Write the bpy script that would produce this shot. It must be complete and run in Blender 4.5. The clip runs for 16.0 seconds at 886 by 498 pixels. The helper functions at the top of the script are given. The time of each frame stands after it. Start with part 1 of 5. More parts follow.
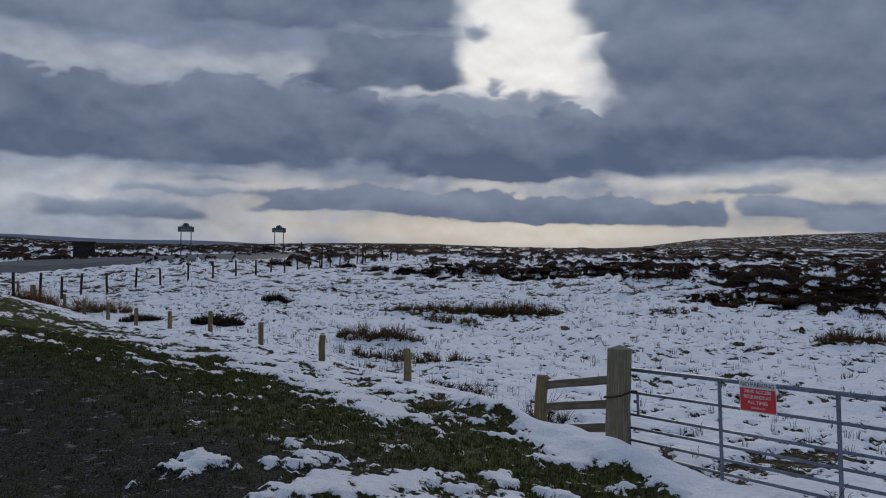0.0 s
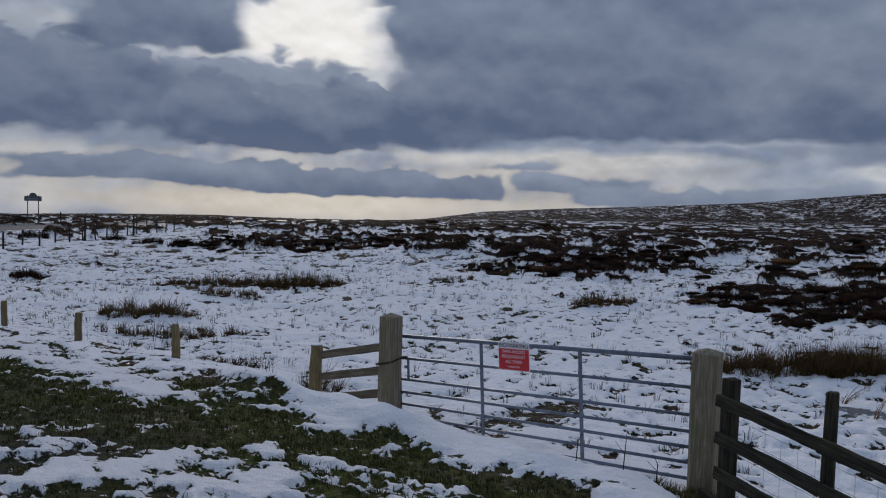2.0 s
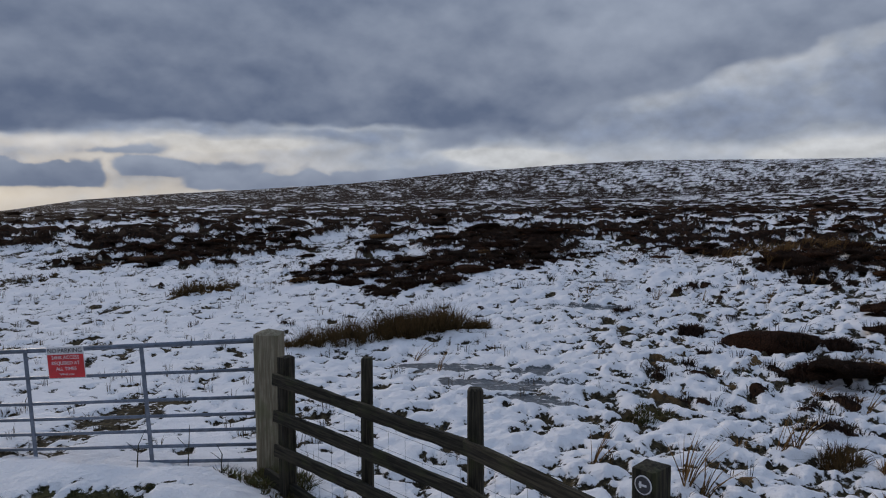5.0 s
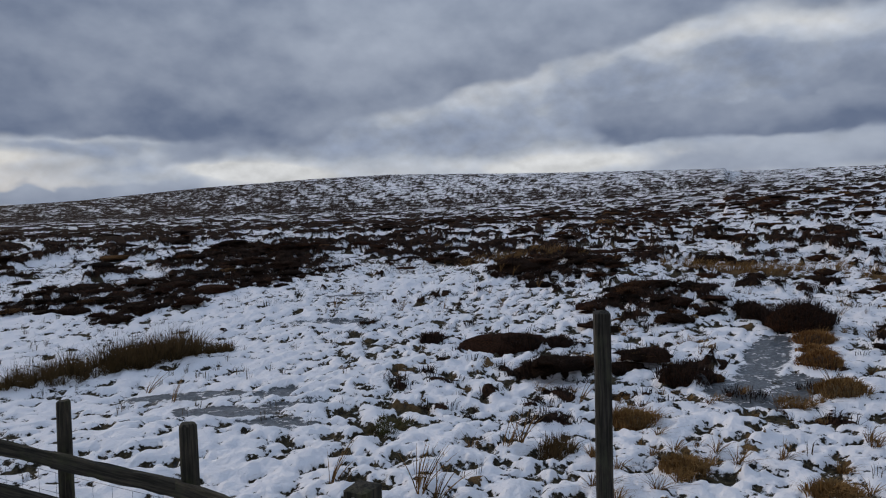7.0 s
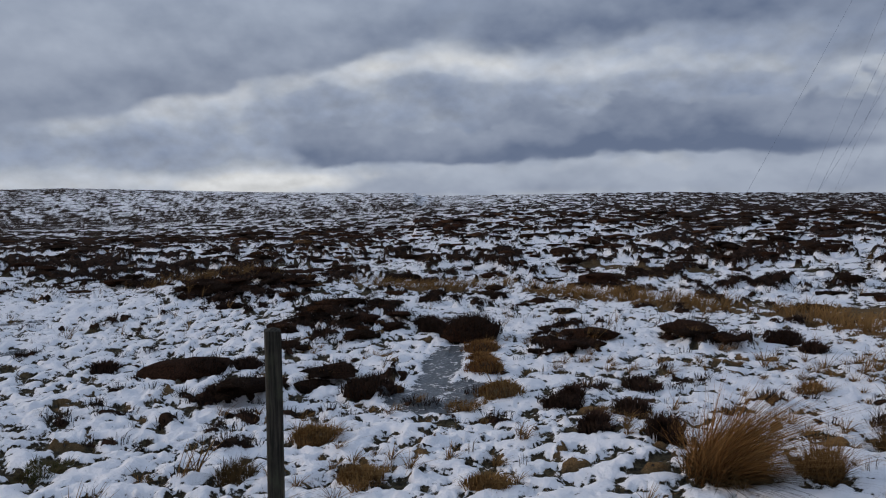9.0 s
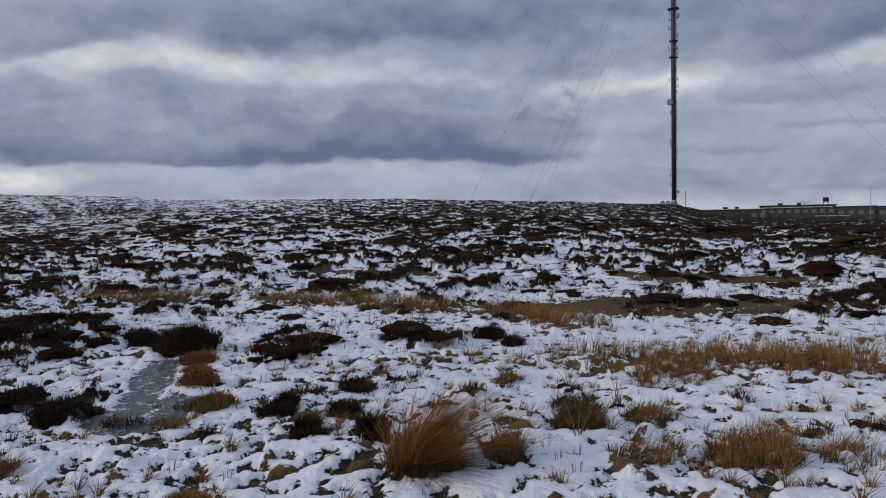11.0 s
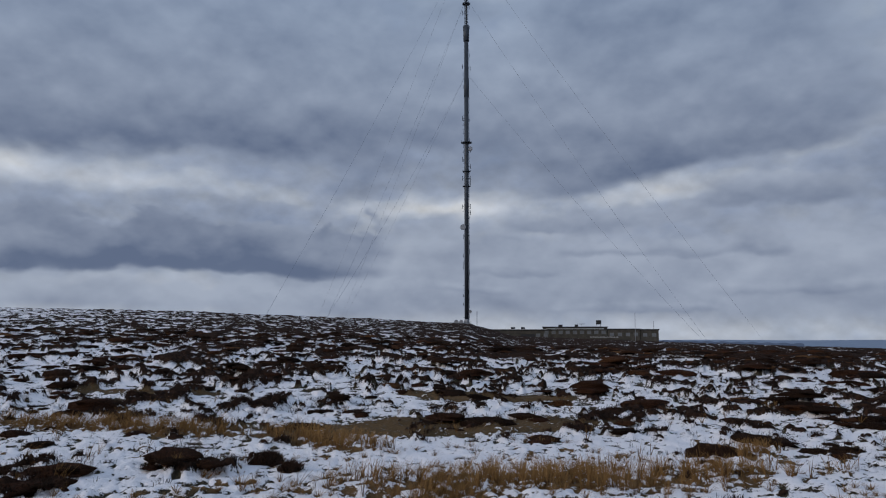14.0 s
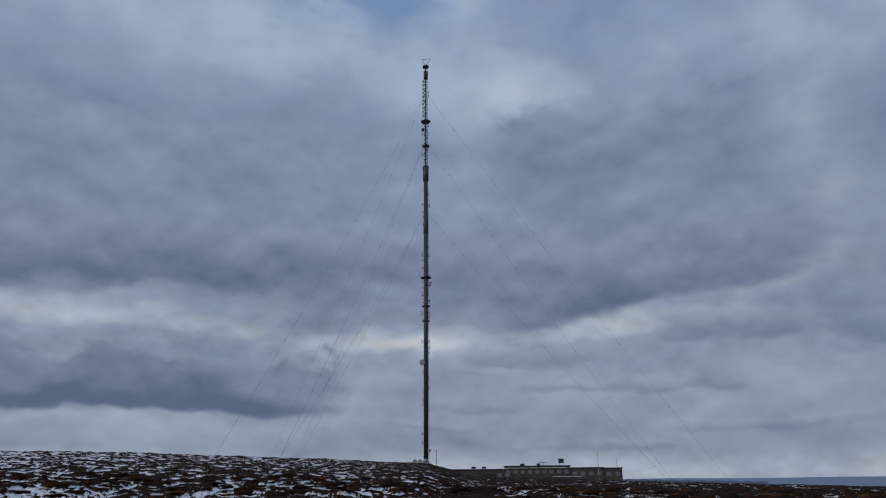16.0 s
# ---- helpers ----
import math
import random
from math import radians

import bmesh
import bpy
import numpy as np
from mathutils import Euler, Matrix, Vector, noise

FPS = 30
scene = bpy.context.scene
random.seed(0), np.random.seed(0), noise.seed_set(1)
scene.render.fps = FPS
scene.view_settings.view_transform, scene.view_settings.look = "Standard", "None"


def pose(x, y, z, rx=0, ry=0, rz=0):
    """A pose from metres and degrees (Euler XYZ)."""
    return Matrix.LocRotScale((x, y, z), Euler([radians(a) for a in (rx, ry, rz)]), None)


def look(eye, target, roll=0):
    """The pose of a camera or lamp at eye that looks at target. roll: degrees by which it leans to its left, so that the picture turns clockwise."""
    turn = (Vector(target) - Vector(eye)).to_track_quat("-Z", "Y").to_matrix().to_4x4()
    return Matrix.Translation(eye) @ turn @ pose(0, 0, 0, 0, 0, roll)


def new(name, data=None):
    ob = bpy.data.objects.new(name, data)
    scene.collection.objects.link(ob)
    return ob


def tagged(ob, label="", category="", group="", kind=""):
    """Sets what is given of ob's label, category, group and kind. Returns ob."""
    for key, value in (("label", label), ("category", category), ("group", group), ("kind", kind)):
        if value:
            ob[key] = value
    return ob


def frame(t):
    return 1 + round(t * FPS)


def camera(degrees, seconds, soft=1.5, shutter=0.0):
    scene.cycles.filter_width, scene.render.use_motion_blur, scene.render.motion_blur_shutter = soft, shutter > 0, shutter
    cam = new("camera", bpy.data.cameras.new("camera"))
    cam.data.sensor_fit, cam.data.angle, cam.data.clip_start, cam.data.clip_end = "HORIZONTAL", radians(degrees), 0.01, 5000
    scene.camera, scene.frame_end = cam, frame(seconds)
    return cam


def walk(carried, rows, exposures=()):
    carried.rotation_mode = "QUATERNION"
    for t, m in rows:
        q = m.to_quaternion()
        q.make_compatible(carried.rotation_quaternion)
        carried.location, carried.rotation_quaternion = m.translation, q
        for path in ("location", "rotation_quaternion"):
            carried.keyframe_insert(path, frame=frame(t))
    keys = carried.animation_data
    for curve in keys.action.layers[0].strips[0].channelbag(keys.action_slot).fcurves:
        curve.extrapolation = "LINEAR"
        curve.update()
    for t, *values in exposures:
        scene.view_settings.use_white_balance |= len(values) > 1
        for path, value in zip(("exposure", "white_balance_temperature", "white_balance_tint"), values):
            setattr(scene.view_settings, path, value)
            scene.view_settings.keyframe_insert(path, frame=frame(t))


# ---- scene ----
cam = camera(61.94, 16.0, soft=1.1)
PATH = [
    (0, -0.058, 0.026, 1.656, 89.08, -1.12, 0.55),
    (0.5, -0.016, 0.010, 1.649, 88.25, -1.04, -3.36),
    (1, 0.024, 0.004, 1.653, 87.73, -1.17, -7.44),
    (1.5, 0.047, 0.009, 1.652, 87.40, -1.35, -11.28),
    (2, 0.117, 0.009, 1.639, 87.27, -1.54, -15.83),
    (2.5, 0.190, -0.005, 1.645, 87.10, -1.36, -20.35),
    (3, 0.255, -0.020, 1.620, 86.63, -0.52, -24.32),
    (3.5, 0.313, -0.036, 1.615, 86.16, -0.05, -28.95),
    (4, 0.444, -0.046, 1.621, 86.01, 0.17, -35.83),
    (4.2, 0.500, -0.055, 1.625, 85.90, 0.21, -37.65),
    (6.3, 0.910, -0.260, 1.667, 87.12, 1.45, -56.26),
    (6.5, 0.926, -0.265, 1.667, 87.05, 1.56, -57.73),
    (7, 0.931, -0.258, 1.665, 86.97, 1.54, -63.98),
    (7.5, 0.952, -0.296, 1.663, 87.07, 1.32, -70.93),
    (8, 0.954, -0.336, 1.655, 87.48, 1.19, -76.57),
    (8.5, 0.961, -0.394, 1.642, 87.82, 1.11, -81.70),
    (9, 0.974, -0.481, 1.635, 88.09, 0.74, -86.97),
    (9.5, 0.970, -0.581, 1.636, 88.29, 0.57, -92.27),
    (10, 0.954, -0.687, 1.617, 88.37, 0.70, -97.55),
    (10.2, 0.945, -0.725, 1.620, 88.40, 0.81, -99.86),
    (12.3, 0.820, -1.050, 1.640, 89.20, -0.41, -114.99),
    (12.5, 0.809, -1.075, 1.643, 89.68, -0.61, -116.09),
    (13, 0.775, -1.128, 1.656, 91.16, -0.64, -117.54),
    (13.5, 0.752, -1.172, 1.677, 93.63, -0.21, -121.06),
    (14, 0.720, -1.176, 1.719, 97.15, -0.12, -122.61),
    (14.5, 0.704, -1.192, 1.686, 99.75, -0.03, -123.71),
    (15, 0.689, -1.213, 1.678, 102.25, 0.22, -124.61),
    (15.5, 0.690, -1.226, 1.680, 104.85, 0.34, -125.26),
    (16, 0.642, -1.275, 1.670, 107.57, 0.44, -125.69),
]
walk(cam, [(t, pose(*p)) for t, *p in PATH],
     exposures=[(0.0, -0.12, 6400, 10), (2.0, -0.08, 6400, 10), (4.0, 0.0, 6500, 10), (7.0, 0.29, 6760, 9.3), (10.0, 0.32, 6740, 9.2), (12.5, 0.35, 6740, 9.2), (14.0, 0.19, 6560, 9.5), (16.0, 0.0, 6350, 10)])

# ---- sky and light ----
SUN_AZ, SUN_EL = 8.0, 19.0
world = bpy.data.worlds.new("winter_sky")
scene.world = world
world.use_nodes = True
wt = world.node_tree
wt.nodes.clear()


class Nodes:
    """Short way to lay out a node tree."""

    def __init__(self, tree):
        self.tree = tree

    def add(self, kind):
        return self.tree.nodes.new(kind)

    def put(self, socket, value):
        if isinstance(value, bpy.types.NodeSocket):
            self.tree.links.new(value, socket)
        elif value is not None:
            socket.default_value = value

    def math(self, op, a, b=None, c=None, clamp=False):
        n = self.add("ShaderNodeMath")
        n.operation, n.use_clamp = op, clamp
        for s, v in zip(n.inputs, (a, b, c)):
            self.put(s, v)
        return n.outputs[0]

    def vec(self, op, a, b=None, c=None):
        n = self.add("ShaderNodeVectorMath")
        n.operation = op
        for s, v in zip(n.inputs, (a, b, c)):
            self.put(s, v)
        return n.outputs["Value"] if op in ("DOT_PRODUCT", "LENGTH") else n.outputs[0]

    def noise(self, coord, scale, detail=4.0, rough=0.5, distortion=0.0):
        n = self.add("ShaderNodeTexNoise")
        self.put(n.inputs["Vector"], coord)
        n.inputs["Scale"].default_value = scale
        n.inputs["Detail"].default_value = detail
        n.inputs["Roughness"].default_value = rough
        n.inputs["Distortion"].default_value = distortion
        return n.outputs["Fac"], n.outputs["Color"]

    def ramp(self, fac, stops, mode="LINEAR"):
        n = self.add("ShaderNodeValToRGB")
        n.color_ramp.interpolation = mode
        while len(n.color_ramp.elements) < len(stops):
            n.color_ramp.elements.new(0.5)
        for e, (p, c) in zip(n.color_ramp.elements, stops):
            e.position, e.color = p, (*c, 1)
        self.put(n.inputs[0], fac)
        return n.outputs[0]

    def step(self, value, lo, hi, smooth=True):
        n = self.add("ShaderNodeMapRange")
        n.interpolation_type = "SMOOTHSTEP" if smooth else "LINEAR"
        for s, v in zip(n.inputs, (value, lo, hi, 0.0, 1.0)):
            self.put(s, v)
        return n.outputs[0]

    def mix(self, fac, a, b, blend="MIX"):
        n = self.add("ShaderNodeMix")
        n.data_type, n.blend_type = "RGBA", blend
        self.put(n.inputs[0], fac)
        self.put(n.inputs[6], (*a, 1) if isinstance(a, tuple) else a)
        self.put(n.inputs[7], (*b, 1) if isinstance(b, tuple) else b)
        return n.outputs[2]

    def combine(self, x, y, z):
        n = self.add("ShaderNodeCombineXYZ")
        for s, v in zip(n.inputs, (x, y, z)):
            self.put(s, v)
        return n.outputs[0]


def build_sky():
    k = Nodes(wt)
    way = k.add("ShaderNodeTexCoord").outputs["Generated"]
    sep = k.add("ShaderNodeSeparateXYZ")
    k.put(sep.inputs[0], way)
    x, y, z = sep.outputs
    az = k.math("MULTIPLY", k.math("ARCTAN2", x, y), 57.2958)
    el = k.math("MULTIPLY", k.math("ARCSINE", z), 57.2958)
    # cloud deck coordinates: small and flattened towards the horizon, wide overhead
    def deck(up):
        f = k.math("DIVIDE", 1.0, k.math("ADD", z, 0.2 + up))
        return k.combine(k.math("MULTIPLY", x, f), k.math("MULTIPLY", y, f), k.math("MULTIPLY", z, 2.0))
    sheet = deck(0.0)
    # the blobs below are pushed about by two sizes of turbulence
    _, w1 = k.noise(k.vec("MULTIPLY", way, (1.0, 1.0, 1.6)), 5.0, 3.0, 0.5)
    _, w2 = k.noise(k.vec("MULTIPLY", way, (1.0, 1.0, 2.0)), 14.0, 2.5, 0.5)
    flat = k.combine(az, el, 0.0)
    push = k.vec("ADD", k.vec("MULTIPLY", k.vec("SUBTRACT", w1, (0.5, 0.5, 0.5)), (9.0, 3.4, 0.0)),
                 k.vec("MULTIPLY", k.vec("SUBTRACT", w2, (0.5, 0.5, 0.5)), (3.2, 2.0, 0.0)))
    calm = k.math("MULTIPLY_ADD", k.step(el, 0.0, 9.0), 0.8, 0.2)
    flat = k.vec("ADD", flat, k.vec("MULTIPLY", push, k.combine(1.0, calm, 0.0)))
    # bearing, height, half width, half height (degrees), weight
    thin_sunward = [(6, 15.4, 4, 4.5, -1.1), (3, 11.9, 2.5, 1.5, -0.6), (10, 9.2, 2, 0.8, -0.3), (-21, 11.9, 9, 0.8, -0.34), (-11, 12, 3, 1.0, -0.3),
                    (-4, 10.5, 4, 0.7, -0.3), (-25, 3.9, 7, 1.0, -0.36), (-28, 2.4, 5, 0.8, -0.3), (-13, 3.9, 4, 0.5, -0.2), (5, 0.5, 14, 0.7, -0.38),
                    (24, 3.6, 5, 1.0, -0.5), (17, 4.6, 6, 0.5, -0.34), (29, 4.4, 5, 0.5, -0.3), (37, 5.6, 6, 0.5, -0.35), (32, 4.2, 8, 0.4, -0.28), (47, 3.3, 3, 0.6, -0.4)]
    thin_away = [(61, 7.6, 5, 1.2, -0.26), (68, 9.8, 5, 1.3, -0.34), (76, 11.4, 5, 1.2, -0.34), (89, 12.6, 7, 1.2, -0.34), (51, 3.2, 4, 0.8, -0.5),
                 (73, 3.4, 10, 0.7, -0.44), (95, 3.6, 12, 0.7, -0.16), (84, 11.6, 5, 0.9, -0.26), (105, 3.8, 8, 0.7, -0.12), (120, 10.3, 5, 0.8, -0.40),
                 (100, 11.7, 8, 0.8, -0.26), (109, 11, 5, 0.7, -0.2), (124, 9.6, 3.5, 0.7, -0.26), (119, 6.4, 1.8, 0.9, -0.22), (140, 11.2, 8, 0.7, -0.28),
                 (149, 14.6, 5, 1.2, -0.34), (107, 31, 10, 4, -0.16), (132, 30, 14, 3, -0.24), (114, 34, 9, 4, -0.12)]
    thick = 0.58
    for a, e, da, de, w in thin_sunward + thin_away:
        off = k.vec("MULTIPLY_ADD", flat, (1 / da, 1 / de, 0.0), (-a / da, -e / de, 0.0))
        bell = k.math("POWER", 0.42, k.vec("DOT_PRODUCT", off, off))
        thick = k.math("MULTIPLY_ADD", bell, w, thick)
    # the open strip over the horizon
    thick = k.math("MULTIPLY_ADD", k.math("SUBTRACT", 1.0, k.step(el, 2.0, 5.5)), -0.22, thick)
    billow, _ = k.noise(k.vec("MULTIPLY", way, (1.0, 1.0, 1.9)), 4.2, 5.0, 0.5)
    thick = k.math("MULTIPLY_ADD", k.math("SUBTRACT", billow, 0.5), 0.7, thick)
    # heaped lumps: rounded cells, gently stirred, with lit tops and shaded undersides
    squat = k.vec("MULTIPLY", way, (1.0, 1.0, 1.55))

    def lumps(coord, scale):
        return k.noise(coord, scale, 4.0, 0.48)[0]
    here = lumps(squat, 10.0)
    over_lumps = lumps(k.vec("ADD", squat, (0.0, 0.0, 0.03)), 10.0)
    soft = k.math("MULTIPLY_ADD", k.step(el, 11.0, 24.0), -0.2, 0.5)
    thick = k.math("SUBTRACT", k.math("MULTIPLY_ADD", k.math("SUBTRACT", here, 0.5), soft, thick), 0.035)
    # small crisp heaps low down
    tiny = lumps(squat, 26.0)
    tiny_over = lumps(k.vec("ADD", squat, (0.0, 0.0, 0.012)), 26.0)
    small = k.math("MULTIPLY_ADD", k.step(el, 8.0, 22.0), -0.30, 0.42)
    thick = k.math("MULTIPLY_ADD", k.math("SUBTRACT", tiny, 0.5), small, thick)
    fuzz, _ = k.noise(way, 26.0, 5.0, 0.55)
    thick = k.math("MULTIPLY_ADD", k.math("SUBTRACT", fuzz, 0.5), 0.06, thick)
    colour = k.ramp(thick, [(0.0, (0.50, 0.52, 0.55)), (0.20, (0.385, 0.42, 0.485)), (0.38, (0.305, 0.347, 0.425)), (0.46, (0.25, 0.292, 0.378)),
                            (0.60, (0.205, 0.247, 0.338)), (0.72, (0.155, 0.194, 0.28)), (1.0, (0.108, 0.14, 0.215))])
    shade = k.math("MULTIPLY_ADD", k.math("SUBTRACT", here, over_lumps), soft, 1.0)
    shade = k.math("MULTIPLY_ADD", k.math("SUBTRACT", tiny, tiny_over), k.math("MULTIPLY", small, 1.7), shade)
    colour = k.vec("MULTIPLY", colour, k.combine(shade, shade, shade))
    # separate clouds in front, low ones first: flat undersides, heaped tops
    def cells(scale):
        n = k.add("ShaderNodeTexVoronoi")
        n.feature = "SMOOTH_F1"
        k.put(n.inputs["Vector"], k.vec("ADD", squat, k.vec("MULTIPLY", k.vec("SUBTRACT", w2, (0.5, 0.5, 0.5)), (0.12, 0.12, 0.12))))
        n.inputs["Scale"].default_value, n.inputs["Smoothness"].default_value = scale, 0.35
        return n.outputs["Distance"]
    heap = k.math("MULTIPLY_ADD", cells(13.0), -2.6, k.math("MULTIPLY_ADD", cells(34.0), -1.1, 1.75))
    crisp = k.math("MULTIPLY_ADD", k.math("SUBTRACT", fuzz, 0.5), 0.8, 0.0)
    parts = k.add("ShaderNodeSeparateXYZ")
    k.put(parts.inputs[0], flat)
    u, v = parts.outputs[0], parts.outputs[1]
    under = k.math("MULTIPLY_ADD", heap, 0.16, k.math("MULTIPLY_ADD", crisp, 0.45, v))
    body = k.math("MULTIPLY_ADD", k.math("SUBTRACT", here, over_lumps), 1.1, k.math("MULTIPLY_ADD", k.math("SUBTRACT", billow, 0.5), 0.6, k.math("MULTIPLY", k.math("SUBTRACT", tiny, 0.5), 0.22)))
    # bearing, underside, half width, top, darkness, softness (degrees), tilt of the underside
    low = [(-25, 0.9, 5, 2.4, 0.5, 0.25, 0), (26.5, 1.7, 5, 3.2, 0.55, 0.25, 0), (-20, 2.9, 5, 3.7, 0.35, 0.25, 0), (22, 3.3, 4, 4.1, 0.4, 0.25, 0), (36, 0.9, 11, 2.7, 0.4, 0.3, 0), (-6, 1.5, 11, 3.7, 0.7, 0.2, -0.03), (11, 1.1, 10, 3.5, 0.7, 0.2, 0),
           (-3, 4.6, 7, 5.9, 0.3, 0.3, 0), (-18, 3.9, 2.0, 4.5, 0.45, 0.2, 0), (54.5, 6.1, 2.4, 6.9, 0.6, 0.25, 0), (135, 8.4, 8, 10.2, 0.42, 0.4, 0), (128, 7.3, 2.5, 8.2, 0.4, 0.3, 0), (140, 5.0, 12, 6.4, 0.2, 0.5, 0)]
    high = [(66, 8.6, 23, 34, 0.5, 0.7, 0.24), (132, 1.5, 26, 9, 0.34, 1.5, 0), (140, 6.6, 8, 7.6, 0.42, 0.35, 0), (128, 5.2, 4, 6.0, 0.4, 0.3, 0), (150, 3.4, 9, 4.4, 0.4, 0.3, 0), (124, 3.6, 5, 4.4, 0.36, 0.3, 0), (137, 2.2, 6, 3.0, 0.38, 0.25, 0), (104, 13.5, 15, 27, 0.72, 0.9, 0), (141, 12.5, 12, 28, 0.72, 0.8, 0.12), (122, 15, 12, 25, 0.62, 1.2, 0), (147, 9.5, 5, 11.5, 0.5, 0.5, 0), (-26, 13.6, 8, 18, 0.5, 0.6, 0), (-10, 15.0, 11, 21, 0.7, 0.5, 0), (-2, 5.6, 11, 11.0, 0.5, 0.6, 0), (-19.5, 5.1, 15.5, 11.2, 0.85, 0.35, 0), (-5, 10.7, 6, 15.2, 0.78, 0.4, 0),
            (14, 5.2, 7, 10.4, 0.75, 0.4, 0), (29, 5.5, 18, 32, 0.92, 0.45, 0), (46, 5.6, 9, 30, 0.75, 0.7, 0), (3.5, 4.6, 8.5, 9.2, 0.88, 0.3, 0), (100, 2.0, 22, 4.7, 0.22, 0.7, 0), (104, 4.9, 14, 9.2, 0.78, 0.5, 0), (86, 4.6, 12, 7.4, 0.75, 0.35, 0), (103, 4.8, 11, 7.2, 1.0, 0.35, 0), (11.8, 15.0, 2.8, 24, 0.55, 0.6, 0), (2.2, 14.2, 1.9, 15.8, 0.35, 0.5, 0)]
    for a, base, half, top, dark, blur, tilt in low + high:
        away = k.math("SUBTRACT", half, k.math("ABSOLUTE", k.math("SUBTRACT", u, a)))
        foot = base if not tilt else k.math("MULTIPLY_ADD", u, tilt, base - tilt * a)
        rise = k.math("SUBTRACT", under, foot)
        inside = k.math("SMOOTH_MIN", k.math("MULTIPLY", rise, 1.5), k.math("MULTIPLY", away, 0.45), 0.8)
        lift = k.math("MULTIPLY_ADD", heap, min(1.0, (top - base) / 5.0), k.math("SUBTRACT", crisp, v))
        inside = k.math("SMOOTH_MIN", inside, k.math("ADD", lift, top), 0.6)
        alpha = k.step(inside, -0.8 * blur, 1.5 * blur)
        tone = k.math("SUBTRACT", dark + 0.12, k.math("MULTIPLY_ADD", k.step(rise, 0.0, min(top - base, 6.0)), 0.38, body))
        ink = k.mix(tone, (0.30, 0.345, 0.435), (0.098, 0.130, 0.208))
        colour = k.mix(k.math("MULTIPLY", alpha, 0.94), colour, ink)
        thick = k.math("MAXIMUM", thick, k.math("MULTIPLY", alpha, 0.6))
    # light let through round the hidden sun, and the warm strip under it
    sun_way = (math.sin(radians(SUN_AZ)) * math.cos(radians(SUN_EL)), math.cos(radians(SUN_AZ)) * math.cos(radians(SUN_EL)), math.sin(radians(SUN_EL)))
    near = k.vec("DOT_PRODUCT", way, sun_way)
    glow = k.math("MULTIPLY", k.step(near, 0.93, 1.0), k.math("SUBTRACT", 1.0, k.step(thick, 0.05, 0.6)))
    colour = k.vec("MULTIPLY_ADD", glow, (0.42, 0.37, 0.30), colour)
    strip = k.math("SUBTRACT", 1.0, k.step(k.math("ABSOLUTE", el), 0.5, 7.0))
    side = k.step(near, 0.78, 0.97)
    warm = k.math("MULTIPLY", k.math("MULTIPLY", strip, side), k.math("SUBTRACT", 1.0, k.step(thick, 0.2, 0.62)))
    colour = k.mix(k.math("MULTIPLY", warm, 0.42), colour, (0.80, 0.64, 0.42))
    # blue where the cover is open
    sky = k.add("ShaderNodeTexSky")
    sky.sky_type, sky.sun_disc, sky.sun_elevation, sky.sun_rotation = "NISHITA", False, radians(SUN_EL), radians(SUN_AZ)
    blue = k.vec("MULTIPLY", sky.outputs[0], (0.15, 0.15, 0.15))
    opened = 0.0
    for a, e, da, de in ((118, 35.4, 9, 3.2), (-5, 42, 12, 5), (60, 50, 14, 6)):
        off = k.vec("MULTIPLY_ADD", flat, (1 / da, 1 / de, 0.0), (-a / da, -e / de, 0.0))
        opened = k.math("ADD", opened, k.math("POWER", 0.4, k.vec("DOT_PRODUCT", off, off)))
    torn, _ = k.noise(sheet, 5.0, 5.0, 0.6)
    hole = k.step(opened, 0.05, 0.35)
    opened = k.math("MULTIPLY", hole, k.math("MULTIPLY_ADD", k.math("SUBTRACT", torn, 0.55), 2.2, opened))
    colour = k.mix(k.math("MULTIPLY", k.step(opened, 0.25, 1.0), 0.75), colour, blue)
    # cloud cover is brighter towards the zenith, as under any overcast
    colour = k.mix(k.step(el, 9.0, 34.0), colour, k.vec("MULTIPLY", colour, (0.90, 0.99, 1.06)))
    lift = k.math("MULTIPLY_ADD", k.step(el, 38.0, 80.0), 0.4, k.math("MULTIPLY_ADD", k.step(el, 24.0, 35.0), 0.14, 1.0))
    colour = k.vec("MULTIPLY", colour, k.combine(lift, lift, lift))
    back = k.add("ShaderNodeBackground")
    k.put(back.inputs[0], colour)
    back.inputs[1].default_value = 1.0
    k.put(k.add("ShaderNodeOutputWorld").inputs[0], back.outputs[0])


build_sky()
sun = new("sun", bpy.data.lights.new("sun", "SUN"))
sun.data.energy, sun.data.angle, sun.data.color = 1.0, radians(14), (1.0, 0.89, 0.78)
sun.matrix_world = look((0, 0, 50), (-50 * math.sin(radians(SUN_AZ)), -50 * math.cos(radians(SUN_AZ)), 50 - 50 * math.tan(radians(SUN_EL))))

# ---- materials ----
def material(name, build):
    """build(k, bsdf) sets the colour, roughness and so on of one Principled surface."""
    m = bpy.data.materials.new(name)
    m.use_nodes = True
    k = Nodes(m.node_tree)
    bsdf = next(n for n in m.node_tree.nodes if n.type == "BSDF_PRINCIPLED")
    build(k, bsdf)
    return m


def bump(k, bsdf, height, strength, distance):
    n = k.add("ShaderNodeBump")
    n.inputs["Strength"].default_value, n.inputs["Distance"].default_value = strength, distance
    k.put(n.inputs["Height"], height)
    k.put(bsdf.inputs["Normal"], n.outputs[0])


def coords(k, which="Object"):
    return k.add("ShaderNodeTexCoord").outputs[which]


